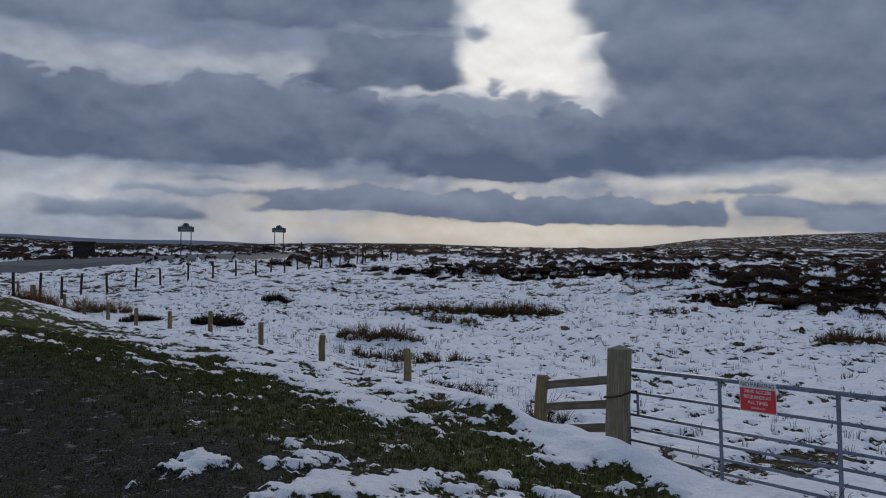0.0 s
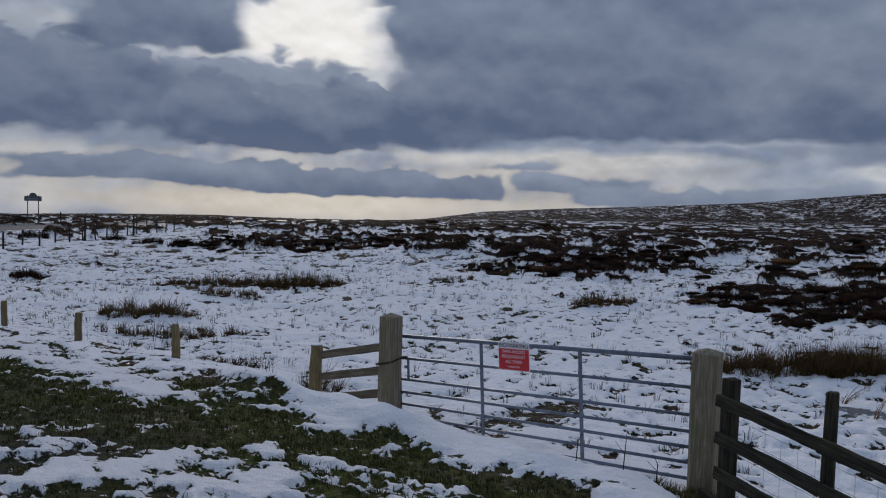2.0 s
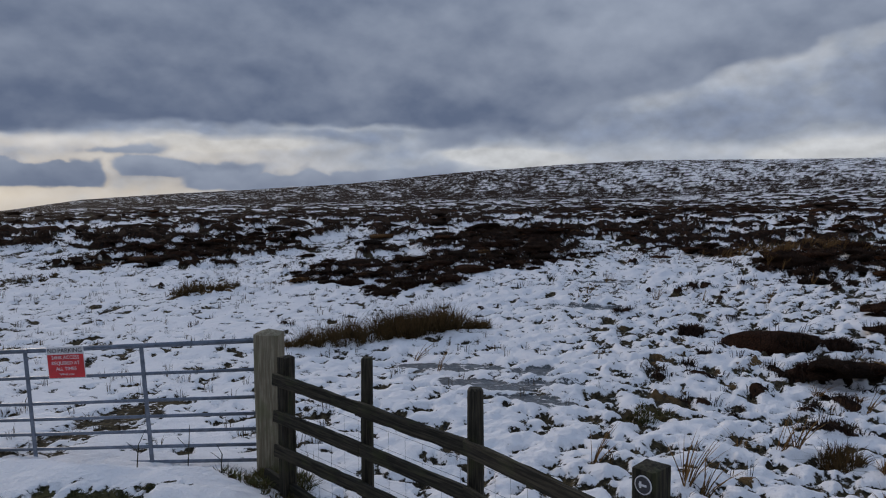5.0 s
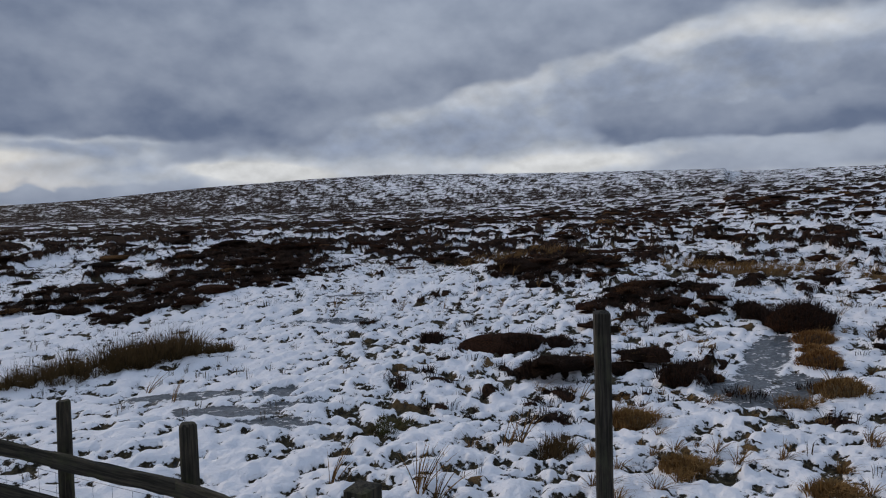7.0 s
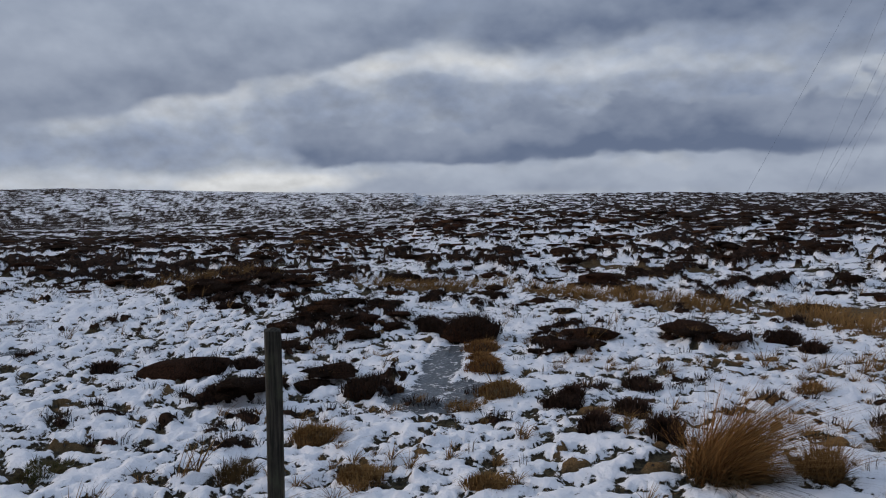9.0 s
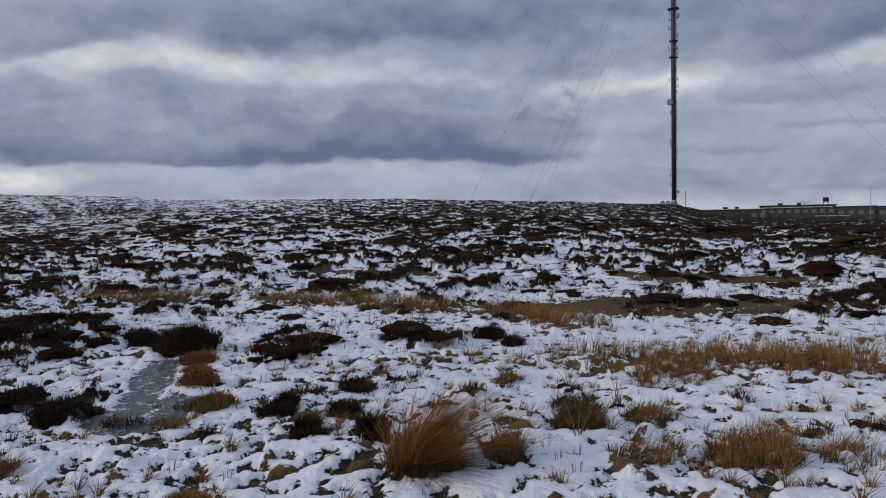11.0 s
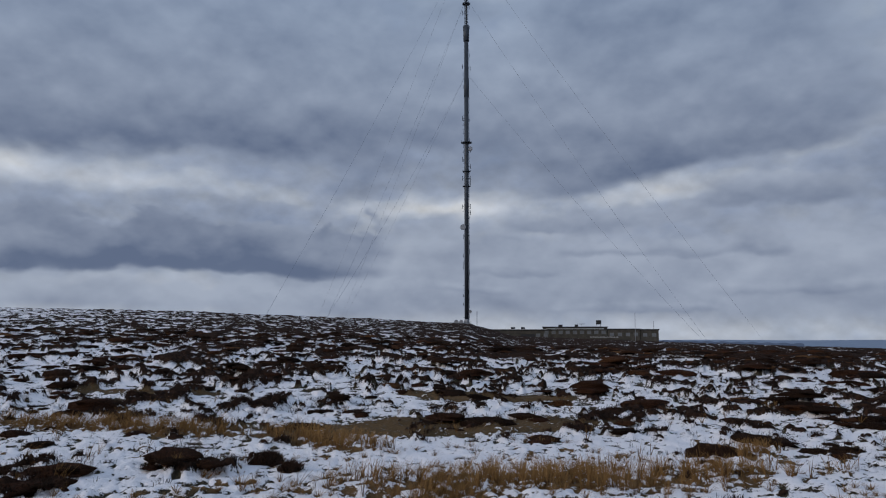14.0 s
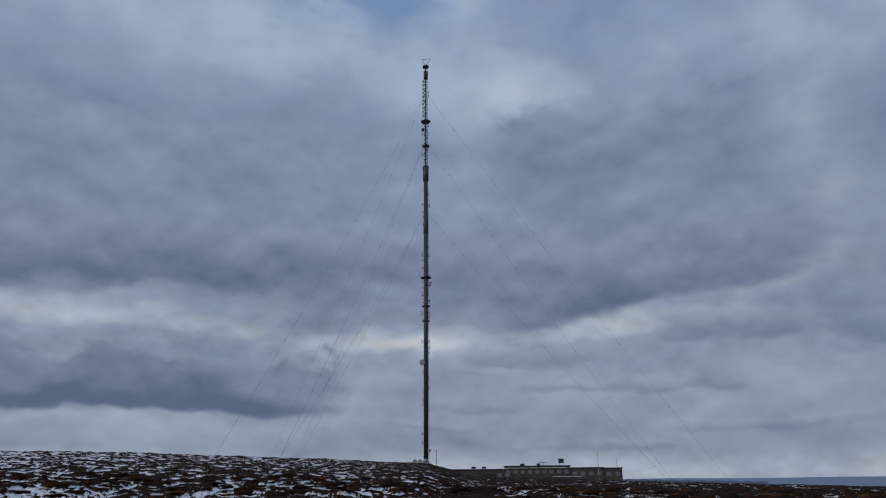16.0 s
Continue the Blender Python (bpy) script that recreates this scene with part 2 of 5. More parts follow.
def wood(name, light, dark, moss, rough=0.85):
    """Weathered timber with the grain along local z, splits and some green growth."""
    def build(k, b):
        p = coords(k)
        info = k.add("ShaderNodeObjectInfo").outputs["Random"]
        p = k.vec("ADD", p, k.combine(k.math("MULTIPLY", info, 13.0), k.math("MULTIPLY", info, 7.0), 0.0))
        grain, _ = k.noise(k.vec("MULTIPLY", p, (60.0, 60.0, 3.0)), 1.0, 5.0, 0.6)
        patch, _ = k.noise(p, 5.0, 4.0, 0.6)
        green, _ = k.noise(k.vec("MULTIPLY", p, (1.0, 1.0, 0.5)), 9.0, 5.0, 0.6)
        c = k.mix(k.step(grain, 0.35, 0.68), dark, light)
        c = k.mix(k.math("MULTIPLY", k.step(patch, 0.4, 0.7), 0.5), c, dark)
        c = k.mix(k.math("MULTIPLY", k.step(green, 0.48, 0.7), 0.55), c, moss)
        k.put(b.inputs["Base Color"], c)
        b.inputs["Roughness"].default_value = rough
        b.inputs["Specular IOR Level"].default_value = 0.2
        bump(k, b, grain, 0.6, 0.006)
    return material(name, build)


def plain(name, colour, rough=0.6, metal=0.0, vary=0.25, scale=14.0):
    def build(k, b):
        p = coords(k)
        big, _ = k.noise(p, scale, 5.0, 0.6)
        small, _ = k.noise(p, scale * 9, 3.0, 0.6)
        f = k.math("MULTIPLY_ADD", small, 0.4, k.math("MULTIPLY", big, 0.6))
        lo = tuple(c * (1 - vary) for c in colour)
        hi = tuple(min(1.0, c * (1 + vary)) for c in colour)
        k.put(b.inputs["Base Color"], k.mix(k.step(f, 0.35, 0.65), lo, hi))
        b.inputs["Roughness"].default_value, b.inputs["Metallic"].default_value = rough, metal
    return material(name, build)


def plant(name, dark, light, tip):
    """Dry stems: colour runs along the stem and varies from stem to stem."""
    def build(k, b):
        g = k.add("ShaderNodeNewGeometry").outputs["Random Per Island"]
        a = k.add("ShaderNodeAttribute")
        a.attribute_name = "along"
        c = k.mix(g, dark, light)
        c = k.mix(k.math("MULTIPLY", k.step(a.outputs["Fac"], 0.2, 1.0), 0.75), c, tip)
        k.put(b.inputs["Base Color"], c)
        b.inputs["Roughness"].default_value = 0.9
        b.inputs["Specular IOR Level"].default_value = 0.08
    return material(name, build)


def ground_surface():
    """Snow lying broken over peat, grass, heather, moss and gravel, by the masks stored on the ground."""
    def build(k, b):
        p = coords(k)
        masks = []
        for name in ("cover", "verge"):
            a = k.add("ShaderNodeAttribute")
            a.attribute_name = name
            s = k.add("ShaderNodeSeparateColor")
            k.put(s.inputs[0], a.outputs["Color"])
            masks += list(s.outputs)[:3]
        heath, lies, ice, green, gravel, dry = masks
        n_big, _ = k.noise(p, 0.9, 4.0, 0.6)
        n_mid, _ = k.noise(k.vec("MULTIPLY", p, (1.0, 1.0, 0.4)), 4.6, 4.0, 0.6)
        n_fine, tint = k.noise(p, 13.0, 5.0, 0.65)
        n_grit, _ = k.noise(p, 70.0, 3.0, 0.6)
        # what lies under the snow
        peat = k.mix(k.step(n_fine, 0.35, 0.65), (0.024, 0.020, 0.014), (0.105, 0.080, 0.046))
        straw = k.mix(k.step(n_grit, 0.35, 0.65), (0.10, 0.054, 0.024), (0.25, 0.145, 0.062))
        under = k.mix(dry, peat, straw)
        moss = k.mix(k.step(n_fine, 0.38, 0.66), (0.026, 0.034, 0.009), (0.085, 0.092, 0.020))
        moss = k.mix(k.step(n_grit, 0.5, 0.75), moss, (0.085, 0.072, 0.032))
        under = k.mix(green, under, moss)
        stones = k.mix(k.step(n_grit, 0.42, 0.62), (0.007, 0.008, 0.007), (0.082, 0.080, 0.070))
        stones = k.mix(k.math("MULTIPLY", k.step(n_mid, 0.5, 0.7), 0.5), stones, (0.03, 0.033, 0.016))
        under = k.mix(gravel, under, stones)
        ling = k.mix(k.step(n_mid, 0.35, 0.7), (0.012, 0.008, 0.006), (0.060, 0.030, 0.018))
        ling = k.mix(k.step(n_grit, 0.55, 0.8), ling, (0.085, 0.044, 0.027))
        # snow by the mask, its rim frayed by stems and crumbs
        fray = k.math("MULTIPLY_ADD", k.math("SUBTRACT", n_fine, 0.5), 0.9, k.math("MULTIPLY", k.math("SUBTRACT", n_mid, 0.5), 1.1))
        snowed = k.step(k.math("ADD", lies, fray), 0.47, 0.54)
        snow = k.mix(n_mid, (0.855, 0.82, 0.83), (0.935, 0.90, 0.895))
        c = k.mix(snowed, under, snow)
        bushes = k.step(k.math("MULTIPLY_ADD", k.math("SUBTRACT", n_fine, 0.5), 1.5, k.math("MULTIPLY_ADD", k.math("SUBTRACT", n_mid, 0.5), 0.8, heath)), 0.46, 0.58)
        c = k.mix(bushes, c, ling)
        water = k.step(k.math("MULTIPLY_ADD", fray, -2.3, k.math("MULTIPLY_ADD", k.math("SUBTRACT", lies, 0.5), -0.5, ice)), 0.5, 0.72)
        slush = k.mix(k.step(n_fine, 0.4, 0.75), (0.05, 0.054, 0.058), (0.22, 0.23, 0.245))
        c = k.mix(water, c, slush)
        k.put(b.inputs["Base Color"], c)
        rough = k.math("MULTIPLY_ADD", water, -0.52, 0.92)
        k.put(b.inputs["Roughness"], rough)
        k.put(b.inputs["Specular IOR Level"], k.math("MULTIPLY_ADD", water, 0.30, 0.04))
        h = k.math("MULTIPLY_ADD", snowed, 0.3, k.math("MULTIPLY_ADD", n_mid, 0.9, k.math("MULTIPLY", n_fine, 0.55)))
        h = k.math("MULTIPLY", h, k.math("MULTIPLY_ADD", water, -0.8, 1.0))
        h = k.math("MULTIPLY_ADD", bushes, k.math("MULTIPLY", n_fine, 1.2), h)
        h = k.math("MULTIPLY_ADD", k.math("MULTIPLY", gravel, n_grit), 0.35, h)
        h = k.math("MULTIPLY_ADD", k.math("MULTIPLY", green, n_grit), 0.3, h)
        bump(k, b, h, 0.8, 0.08)
    return material("broken_snow", build)


M_GROUND = ground_surface()
M_POST_NEW = wood("weathered_softwood", (0.34, 0.29, 0.205), (0.165, 0.135, 0.09), (0.15, 0.15, 0.075))
M_POST_STAKE = wood("treated_stake", (0.30, 0.23, 0.12), (0.15, 0.11, 0.055), (0.15, 0.13, 0.055))
M_OLD = wood("old_dark_timber", (0.074, 0.060, 0.041), (0.016, 0.014, 0.010), (0.055, 0.058, 0.024))
M_LONE = wood("lichened_post", (0.062, 0.052, 0.038), (0.014, 0.012, 0.009), (0.060, 0.062, 0.036))
M_RAIL = wood("grey_rail", (0.23, 0.19, 0.135), (0.10, 0.08, 0.055), (0.13, 0.125, 0.07))
M_GALV = plain("galvanised_steel", (0.155, 0.18, 0.225), 0.5, 0.35, 0.3)
M_WIRE = plain("dull_wire", (0.07, 0.065, 0.06), 0.5, 0.7)
M_RED = plain("red_sign_face", (0.62, 0.035, 0.04), 0.45, 0.0, 0.12)
M_WHITE = plain("white_sign_face", (0.78, 0.76, 0.76), 0.5, 0.0, 0.06)
M_INK = plain("dark_lettering", (0.05, 0.045, 0.05), 0.6)
M_SNOW = plain("lying_snow", (0.84, 0.86, 0.9), 0.7, 0.0, 0.06)
M_MAST = plain("mast_steel", (0.048, 0.058, 0.072), 0.6, 0.3, 0.3, 0.6)
M_GUY = plain("guy_rope", (0.17, 0.19, 0.23), 0.5, 0.0, 0.2, 0.6)
M_DISH = plain("pale_dish", (0.30, 0.31, 0.33), 0.5, 0.0, 0.15, 1.0)
M_WALL = plain("brown_render", (0.062, 0.055, 0.044), 0.9, 0.0, 0.35, 0.3)
M_ROOF = plain("dark_roof", (0.026, 0.026, 0.028), 0.8, 0.0, 0.3, 0.4)
M_GLASS = plain("window_glass", (0.16, 0.17, 0.18), 0.15, 0.0, 0.2, 0.4)
M_FRAME = plain("grey_window_frame", (0.13, 0.13, 0.12), 0.6, 0.0, 0.2, 0.4)
M_ROAD = plain("wet_road", (0.045, 0.046, 0.048), 0.6, 0.0, 0.3, 1.2)
M_STONE = plain("dark_stone", (0.032, 0.030, 0.024), 0.95, 0.0, 0.5, 4.0)
M_BOARD = plain("sign_board_back", (0.12, 0.125, 0.13), 0.6, 0.0, 0.2, 3.0)
M_RUSH = plant("rush_stems", (0.035, 0.024, 0.012), (0.12, 0.075, 0.03), (0.15, 0.085, 0.035))
M_STRAW = plant("straw_grass", (0.080, 0.040, 0.016), (0.26, 0.142, 0.052), (0.33, 0.185, 0.068))
M_TAWNY = plant("fox_brown_grass", (0.075, 0.034, 0.013), (0.27, 0.128, 0.043), (0.38, 0.195, 0.068))
M_THATCH = plant("dead_thatch", (0.03, 0.021, 0.011), (0.11, 0.067, 0.028), (0.13, 0.08, 0.032))
M_LING = plant("heather_twigs", (0.012, 0.009, 0.008), (0.045, 0.027, 0.019), (0.085, 0.043, 0.028))


def cushions():
    """Heather cushions: colour from one to the next, and a twiggy fine relief."""
    def build(k, b):
        p = coords(k)
        g = k.add("ShaderNodeNewGeometry").outputs["Random Per Island"]
        fine, _ = k.noise(p, 26.0, 5.0, 0.75)
        c = k.ramp(g, [(0.0, (0.014, 0.009, 0.007)), (0.45, (0.030, 0.017, 0.011)), (0.8, (0.046, 0.022, 0.014)), (0.95, (0.070, 0.034, 0.018)), (1.0, (0.13, 0.07, 0.03))])
        c = k.mix(k.step(fine, 0.35, 0.7), k.vec("MULTIPLY", c, (0.45, 0.45, 0.45)), k.vec("MULTIPLY", c, (2.2, 2.0, 1.8)))
        k.put(b.inputs["Base Color"], c)
        b.inputs["Roughness"].default_value = 0.95
        b.inputs["Specular IOR Level"].default_value = 0.03
        bump(k, b, fine, 1.0, 0.12)
    return material("heather_cushions", build)


M_CUSHION = cushions()
M_RUST = plain("rusty_moss", (0.060, 0.032, 0.014), 0.95, 0.0, 0.5, 9.0)
M_HAY = plain("matted_hay", (0.13, 0.082, 0.036), 0.95, 0.0, 0.5, 9.0)
M_GREEN = plant("tired_grass", (0.034, 0.034, 0.012), (0.085, 0.083, 0.025), (0.135, 0.115, 0.046))
# the blue haze of distance is put into these two base colours
M_FAR = plain("haze_tinted_far_land", (0.10, 0.13, 0.19), 0.95, 0.0, 0.12, 0.004)
M_SEA = plain("haze_tinted_lowland", (0.20, 0.255, 0.34), 0.9, 0.0, 0.06, 0.002)

# ---- the lie of the land ----
def hashed(i, j, seed):
    h = (i * 374761393 + j * 668265263 + seed * 974634727) & 0xFFFFFFFF
    h = ((h ^ (h >> 13)) * 1274126177) & 0xFFFFFFFF
    return (h ^ (h >> 16)) / 4294967295.0 * 2 * np.pi


def ripple(x, y, seed=0):
    """Gradient noise over arrays, about -0.7 to 0.7."""
    i, j = np.floor(x).astype(np.int64), np.floor(y).astype(np.int64)
    u, v = x - i, y - j
    su, sv = u * u * u * (u * (6 * u - 15) + 10), v * v * v * (v * (6 * v - 15) + 10)

    def corner(a, b):
        t = hashed(i + a, j + b, seed)
        return np.cos(t) * (u - a) + np.sin(t) * (v - b)
    low = corner(0, 0) * (1 - su) + corner(1, 0) * su
    high = corner(0, 1) * (1 - su) + corner(1, 1) * su
    return low * (1 - sv) + high * sv


def fbm(x, y, seed=0, octaves=4, gain=0.5):
    total, amp = 0.0, 1.0
    for o in range(octaves):
        total = total + amp * ripple(x * 2 ** o, y * 2 ** o, seed + o * 17)
        amp *= gain
    return total


def smooth(lo, hi, v):
    t = np.clip((v - lo) / (hi - lo), 0, 1)
    return t * t * (3 - 2 * t)


# the edge of the verge: stock fence, gate, rail fence, and on round behind the camera
EDGE = [(-90, 112.6), (1.12, 9.88), (2.05, 9.1), (4.42, 5.85), (4.05, 1.5), (4.8, -6), (3, -30), (-60, -60), (-160, -60), (-160, 60)]


def edge_distance(x, y):
    """Metres inside the verge; negative out in the field."""
    best = np.full(np.shape(x), 1e9)
    inside = np.zeros(np.shape(x), bool)
    for (ax, ay), (bx, by) in zip(EDGE, EDGE[1:] + EDGE[:1]):
        dx, dy = bx - ax, by - ay
        t = np.clip(((x - ax) * dx + (y - ay) * dy) / (dx * dx + dy * dy), 0, 1)
        best = np.minimum(best, np.hypot(x - ax - t * dx, y - ay - t * dy))
        if ay != by:
            inside ^= ((ay > y) != (by > y)) & (x < ax + (y - ay) / dy * dx)
    return np.where(inside, best, -best)


# height of the skyline, in degrees, by bearing, and how far off it is
CREST_AZ = [-60, -31, -26, -17, -8.5, -1, 4.5, 9, 14.5, 19, 25, 30, 38, 46, 54, 60, 66, 74, 89, 104, 110, 117, 122, 124.6, 126.2, 128, 139, 147, 155, 180]
CREST_EL = [-0.7, -0.62, -0.92, -0.98, -0.6, -0.52, -0.86, -0.84, -0.45, 0.2, 0.58, 0.8, 1.23, 1.95, 2.44, 2.66, 2.56, 2.4, 2.18, 2.13, 1.92, 1.72, 1.45, 1.36, 0.95, 0.42, -0.02, -0.28, -0.5, -0.8]
AWAY_AZ = [-60, -20, -12, 4, 12, 16, 60, 80, 95, 112, 120, 132, 142, 150, 180]
AWAY = [260, 260, 900, 900, 620, 520, 560, 480, 380, 400, 500, 500, 380, 330, 300]


def lie(x, y):
    """Height of the ground without its tussocks."""
    r = np.hypot(x, y) + 1e-6
    az = np.degrees(np.arctan2(x, y))
    az = np.where(az < -100, az + 360, az)
    d = edge_distance(x, y)
    near = -1.0 - 0.3 * smooth(0, 8, -d)
    near = near + 0.75 * smooth(24, 85, r) * (0.5 + 0.5 * smooth(-10, 15, az))
    for cx, cy, size, lift in ((30.5, 9, 5.0, 0.75), (22.5, 4.0, 3.4, 0.35), (23, 20, 6.5, 0.45), (34, 25, 8.0, 0.5), (18.5, -3, 3.0, 0.22), (46, -2, 9, 0.5), (42, -22, 8, 0.5), (14, 46, 9, 0.5), (27, 44, 9, 0.7)):
        near = near + lift * np.exp(-((x - cx) ** 2 + (y - cy) ** 2) / (size * size))
    slope = np.clip(1 - (d + 0.25 * ripple(x * 0.5, y * 0.5, 5)) / 5.2, 0, 1) ** 1.25
    near = near - 0.32 * smooth(-5, -13, x) * smooth(9, 3, np.abs(d)) * smooth(4, 12, y)
    near = np.where(d > 0, near * slope * (1 - 0.9 * smooth(4.2, 1.8, r)), near)
    near = near + 0.27 * (1 - smooth(0.2, 1.1, x)) * smooth(-9, -4, x) * np.exp(-(np.maximum(d - 0.6, 0) / 1.6) ** 2) * smooth(-1.6, 0.3, d)
    away = np.interp(az, AWAY_AZ, AWAY)
    crest = 1.65 + away * np.tan(np.radians(np.interp(az, CREST_AZ, CREST_EL)))
    start = np.interp(az, [-20, 10, 60, 90, 180], [90, 110, 150, 60, 40])
    t = np.clip((r - start) / (away - start), 0, 1)
    shape = np.where(az > 85, t ** 1.15, t * t * (3 - 2 * t))
    high = near + (crest - near) * shape
    high = np.where(r > away, crest - 0.07 * (r - away), high)
    high = high + (0.27 - 0.12 * smooth(1.6, 2.6, x)) * np.exp(-((d - 1.0) / 0.5) ** 2) * smooth(-0.2, 0.7, x) * smooth(4.6, 3.4, x) * smooth(4.0, 5.2, y)
    return np.maximum(high, -140.0)


def ellipse(x, y, cx, cy, rx, ry, turn=0.0):
    c, s = math.cos(radians(turn)), math.sin(radians(turn))
    u, v = ((x - cx) * c + (y - cy) * s) / rx, (-(x - cx) * s + (y - cy) * c) / ry
    return np.sqrt(u * u + v * v)


# stands of heather, straw grass and ice out in the field: x, y, half length, half width, turn
LING = [(18.3, 20.6, 4.4, 2.9, 70), (24.5, 20.2, 5.5, 2.9, 15), (35, 28, 9, 3.6, 25), (29.4, 8.8, 5.2, 2.7, 20), (33.5, 14.5, 4.5, 1.6, 40), (21.2, 3.2, 3.0, 1.8, 0),
        (19.1, -0.15, 0.7, 0.62, 0), (18.4, -2.45, 2.4, 0.8, -8), (18.4, -5.7, 1.2, 1.0, -60), (18.7, -7.5, 0.5, 0.45, 0), (15.3, 5.0, 1.0, 0.65, -20),
        (13.5, 1.5, 0.62, 0.42, 0), (14.0, 3.0, 1.4, 0.22, -38), (14.9, 1.2, 0.5, 0.22, 0), (18.5, 35.5, 7, 3.0, 15), (4.5, 51, 8, 4, -20)]
STRAW = [(32.0, 1.8, 3.2, 0.9, -80), (28.2, -5.5, 5.4, 1.0, 40), (22.6, -10.2, 2.4, 0.8, 20), (19.4, -10.2, 1.2, 0.5, 40), (12.9, -12.2, 4.6, 1.5, 66), (44, 22, 3, 1.0, -40), (30.5, 10.5, 2.2, 0.5, -60), (13.4, -18.7, 1.0, 0.5, 60)]
BOG = [(23.3, -15.0, 7.2, 2.4, 72), (31, -24, 6, 1.5, 50), (41, -9, 4, 1.0, 60)]
ICE = [(15.9, 0.35, 2.6, 0.42, -4), (13.1, 0.45, 1.0, 0.75, 20), (14.0, -0.45, 0.8, 0.35, 40), (17.2, 10.8, 1.5, 0.45, -65), (9.8, 8.7, 1.0, 0.4, -60), (9.0, 7.4, 0.9, 0.42, -75), (9.7, 6.7, 0.7, 0.32, -45), (8.8, 6.1, 0.6, 0.28, -80), (10.4, 7.5, 0.5, 0.3, 0), (21.5, 13.5, 1.2, 0.3, -40)]


def stand(x, y, places, soft=0.35):
    total = np.zeros(np.shape(x))
    near = np.hypot(x, y) < 80
    px, py = x[near], y[near]
    ragged = 0.45 * fbm(px * 0.55, py * 0.55, 3, 3)
    best = np.zeros(np.shape(px))
    for p in places:
        best = np.maximum(best, 1 - smooth(1 - soft, 1 + soft, ellipse(px, py, *p) + ragged))
    total[near] = best
    return total


# dark drifts of dead rushes on the snowfield, which are also planted below
RUSH = [(0.0, 28.4, 3.0, 0.9, 0), (2.6, 28.5, 1.7, 1.0, 0), (0.1, 24.8, 1.0, 0.4, 0), (-1.8, 18.9, 1.1, 0.5, 0), (11.6, 21.3, 1.6, 0.6, 20),
        (9.8, 12.0, 1.3, 0.30, -5), (11.6, 11.8, 1.0, 0.34, -5)]


def heather_mask(x, y):
    r = np.hypot(x, y)
    az = np.degrees(np.arctan2(x, y))
    az = np.where(az < -100, az + 360, az)
    start = np.interp(az, [-35, -5, 10, 25, 60, 85, 125, 160], [55, 58, 42, 30, 32, 29, 26, 22])
    zone = smooth(start - 5, start + 10, r + 9 * fbm(x / 12, y / 12, 40, 2))
    near = 0.62 * fbm(x / 3.4, y / 2.6, 8, 4, 0.62) + 0.42 * fbm(x / 1.1, y / 0.9, 21, 3, 0.6)
    wide = 0.65 * fbm(x / 5.0, y / 5.0, 12, 4, 0.65) + 0.42 * fbm(x / 1.9, y / 1.9, 27, 3, 0.6)
    f = smooth(35, 120, r)
    n = near * (1 - f) + wide * f
    drift = 0.36 * fbm(x / 12, y / 12, 44, 2) + 0.34 * fbm(az / 5.0, r / 7.0, 46, 3) * smooth(34, 50, r) * (1 - smooth(60, 80, az))
    m = smooth(0.36, 0.50, zone * (0.26 - 0.04 * (1 - smooth(30, 55, az)) - 0.07 * smooth(58, 84, az) * (1 - smooth(110, 190, r)) + 0.12 * smooth(92, 108, az) * smooth(45, 80, r)) + n * (0.25 + 0.75 * zone) + drift * zone)
    s = stand(x, y, LING)
    m = np.maximum(m, smooth(0.34, 0.72, s * 0.42 + 0.62 * near + 0.62 * fbm(x / 0.42, y / 0.42, 29, 2)))
    clumps = fbm(x / 0.9, y / 0.9, 36, 3, 0.55) + 0.5 * fbm(x / 5, y / 5, 38, 2)
    m = np.maximum(m, smooth(0.56, 0.84, clumps + 0.14 * smooth(45, 75, az)) * smooth(38, 60, az))
    # the far hillside: dark runnels down the slope, and a dark foot
    hill = smooth(170, 240, r) * (1 - smooth(84, 98, az))
    runs = 0.45 * fbm(az / 1.1 + r / 90, r / 80, 51, 4, 0.65) + 0.6 * fbm(az / 0.17 + r / 30, r / 22, 57, 4, 0.8)
    dark = 0.60 - 0.20 * smooth(44, 64, az) + 0.3 * (1 - smooth(200, 300, r))
    m = m * (1 - hill) + hill * (0.27 + 0.44 * smooth(0.12, 0.78, dark + 0.75 * runs))
    foot = smooth(85, 120, r) * (1 - smooth(190, 260, r)) * smooth(28, 42, az) * (1 - smooth(86, 100, az))
    m = np.maximum(m, foot * (0.40 + 0.95 * wide))
    crown = smooth(300, 420, r) * (1 - smooth(4, 14, az))
    m = m * (1 - crown) + crown * smooth(0.1, 0.5, fbm(az / 0.8, r / 120, 60, 3)) * 0.6
    m = np.maximum(m, (0.62 + 0.7 * fbm(x / 9, y / 9, 58, 3)) * smooth(200, 300, r) * smooth(116, 124, az) * (1 - smooth(134, 140, az)))
    m = np.maximum(m, smooth(0.5, 0.85, stand(x, y, BOG, 0.4) * 0.36 + 0.6 * near))
    d = edge_distance(x, y)
    return m * smooth(0.5, 5.0, -d)


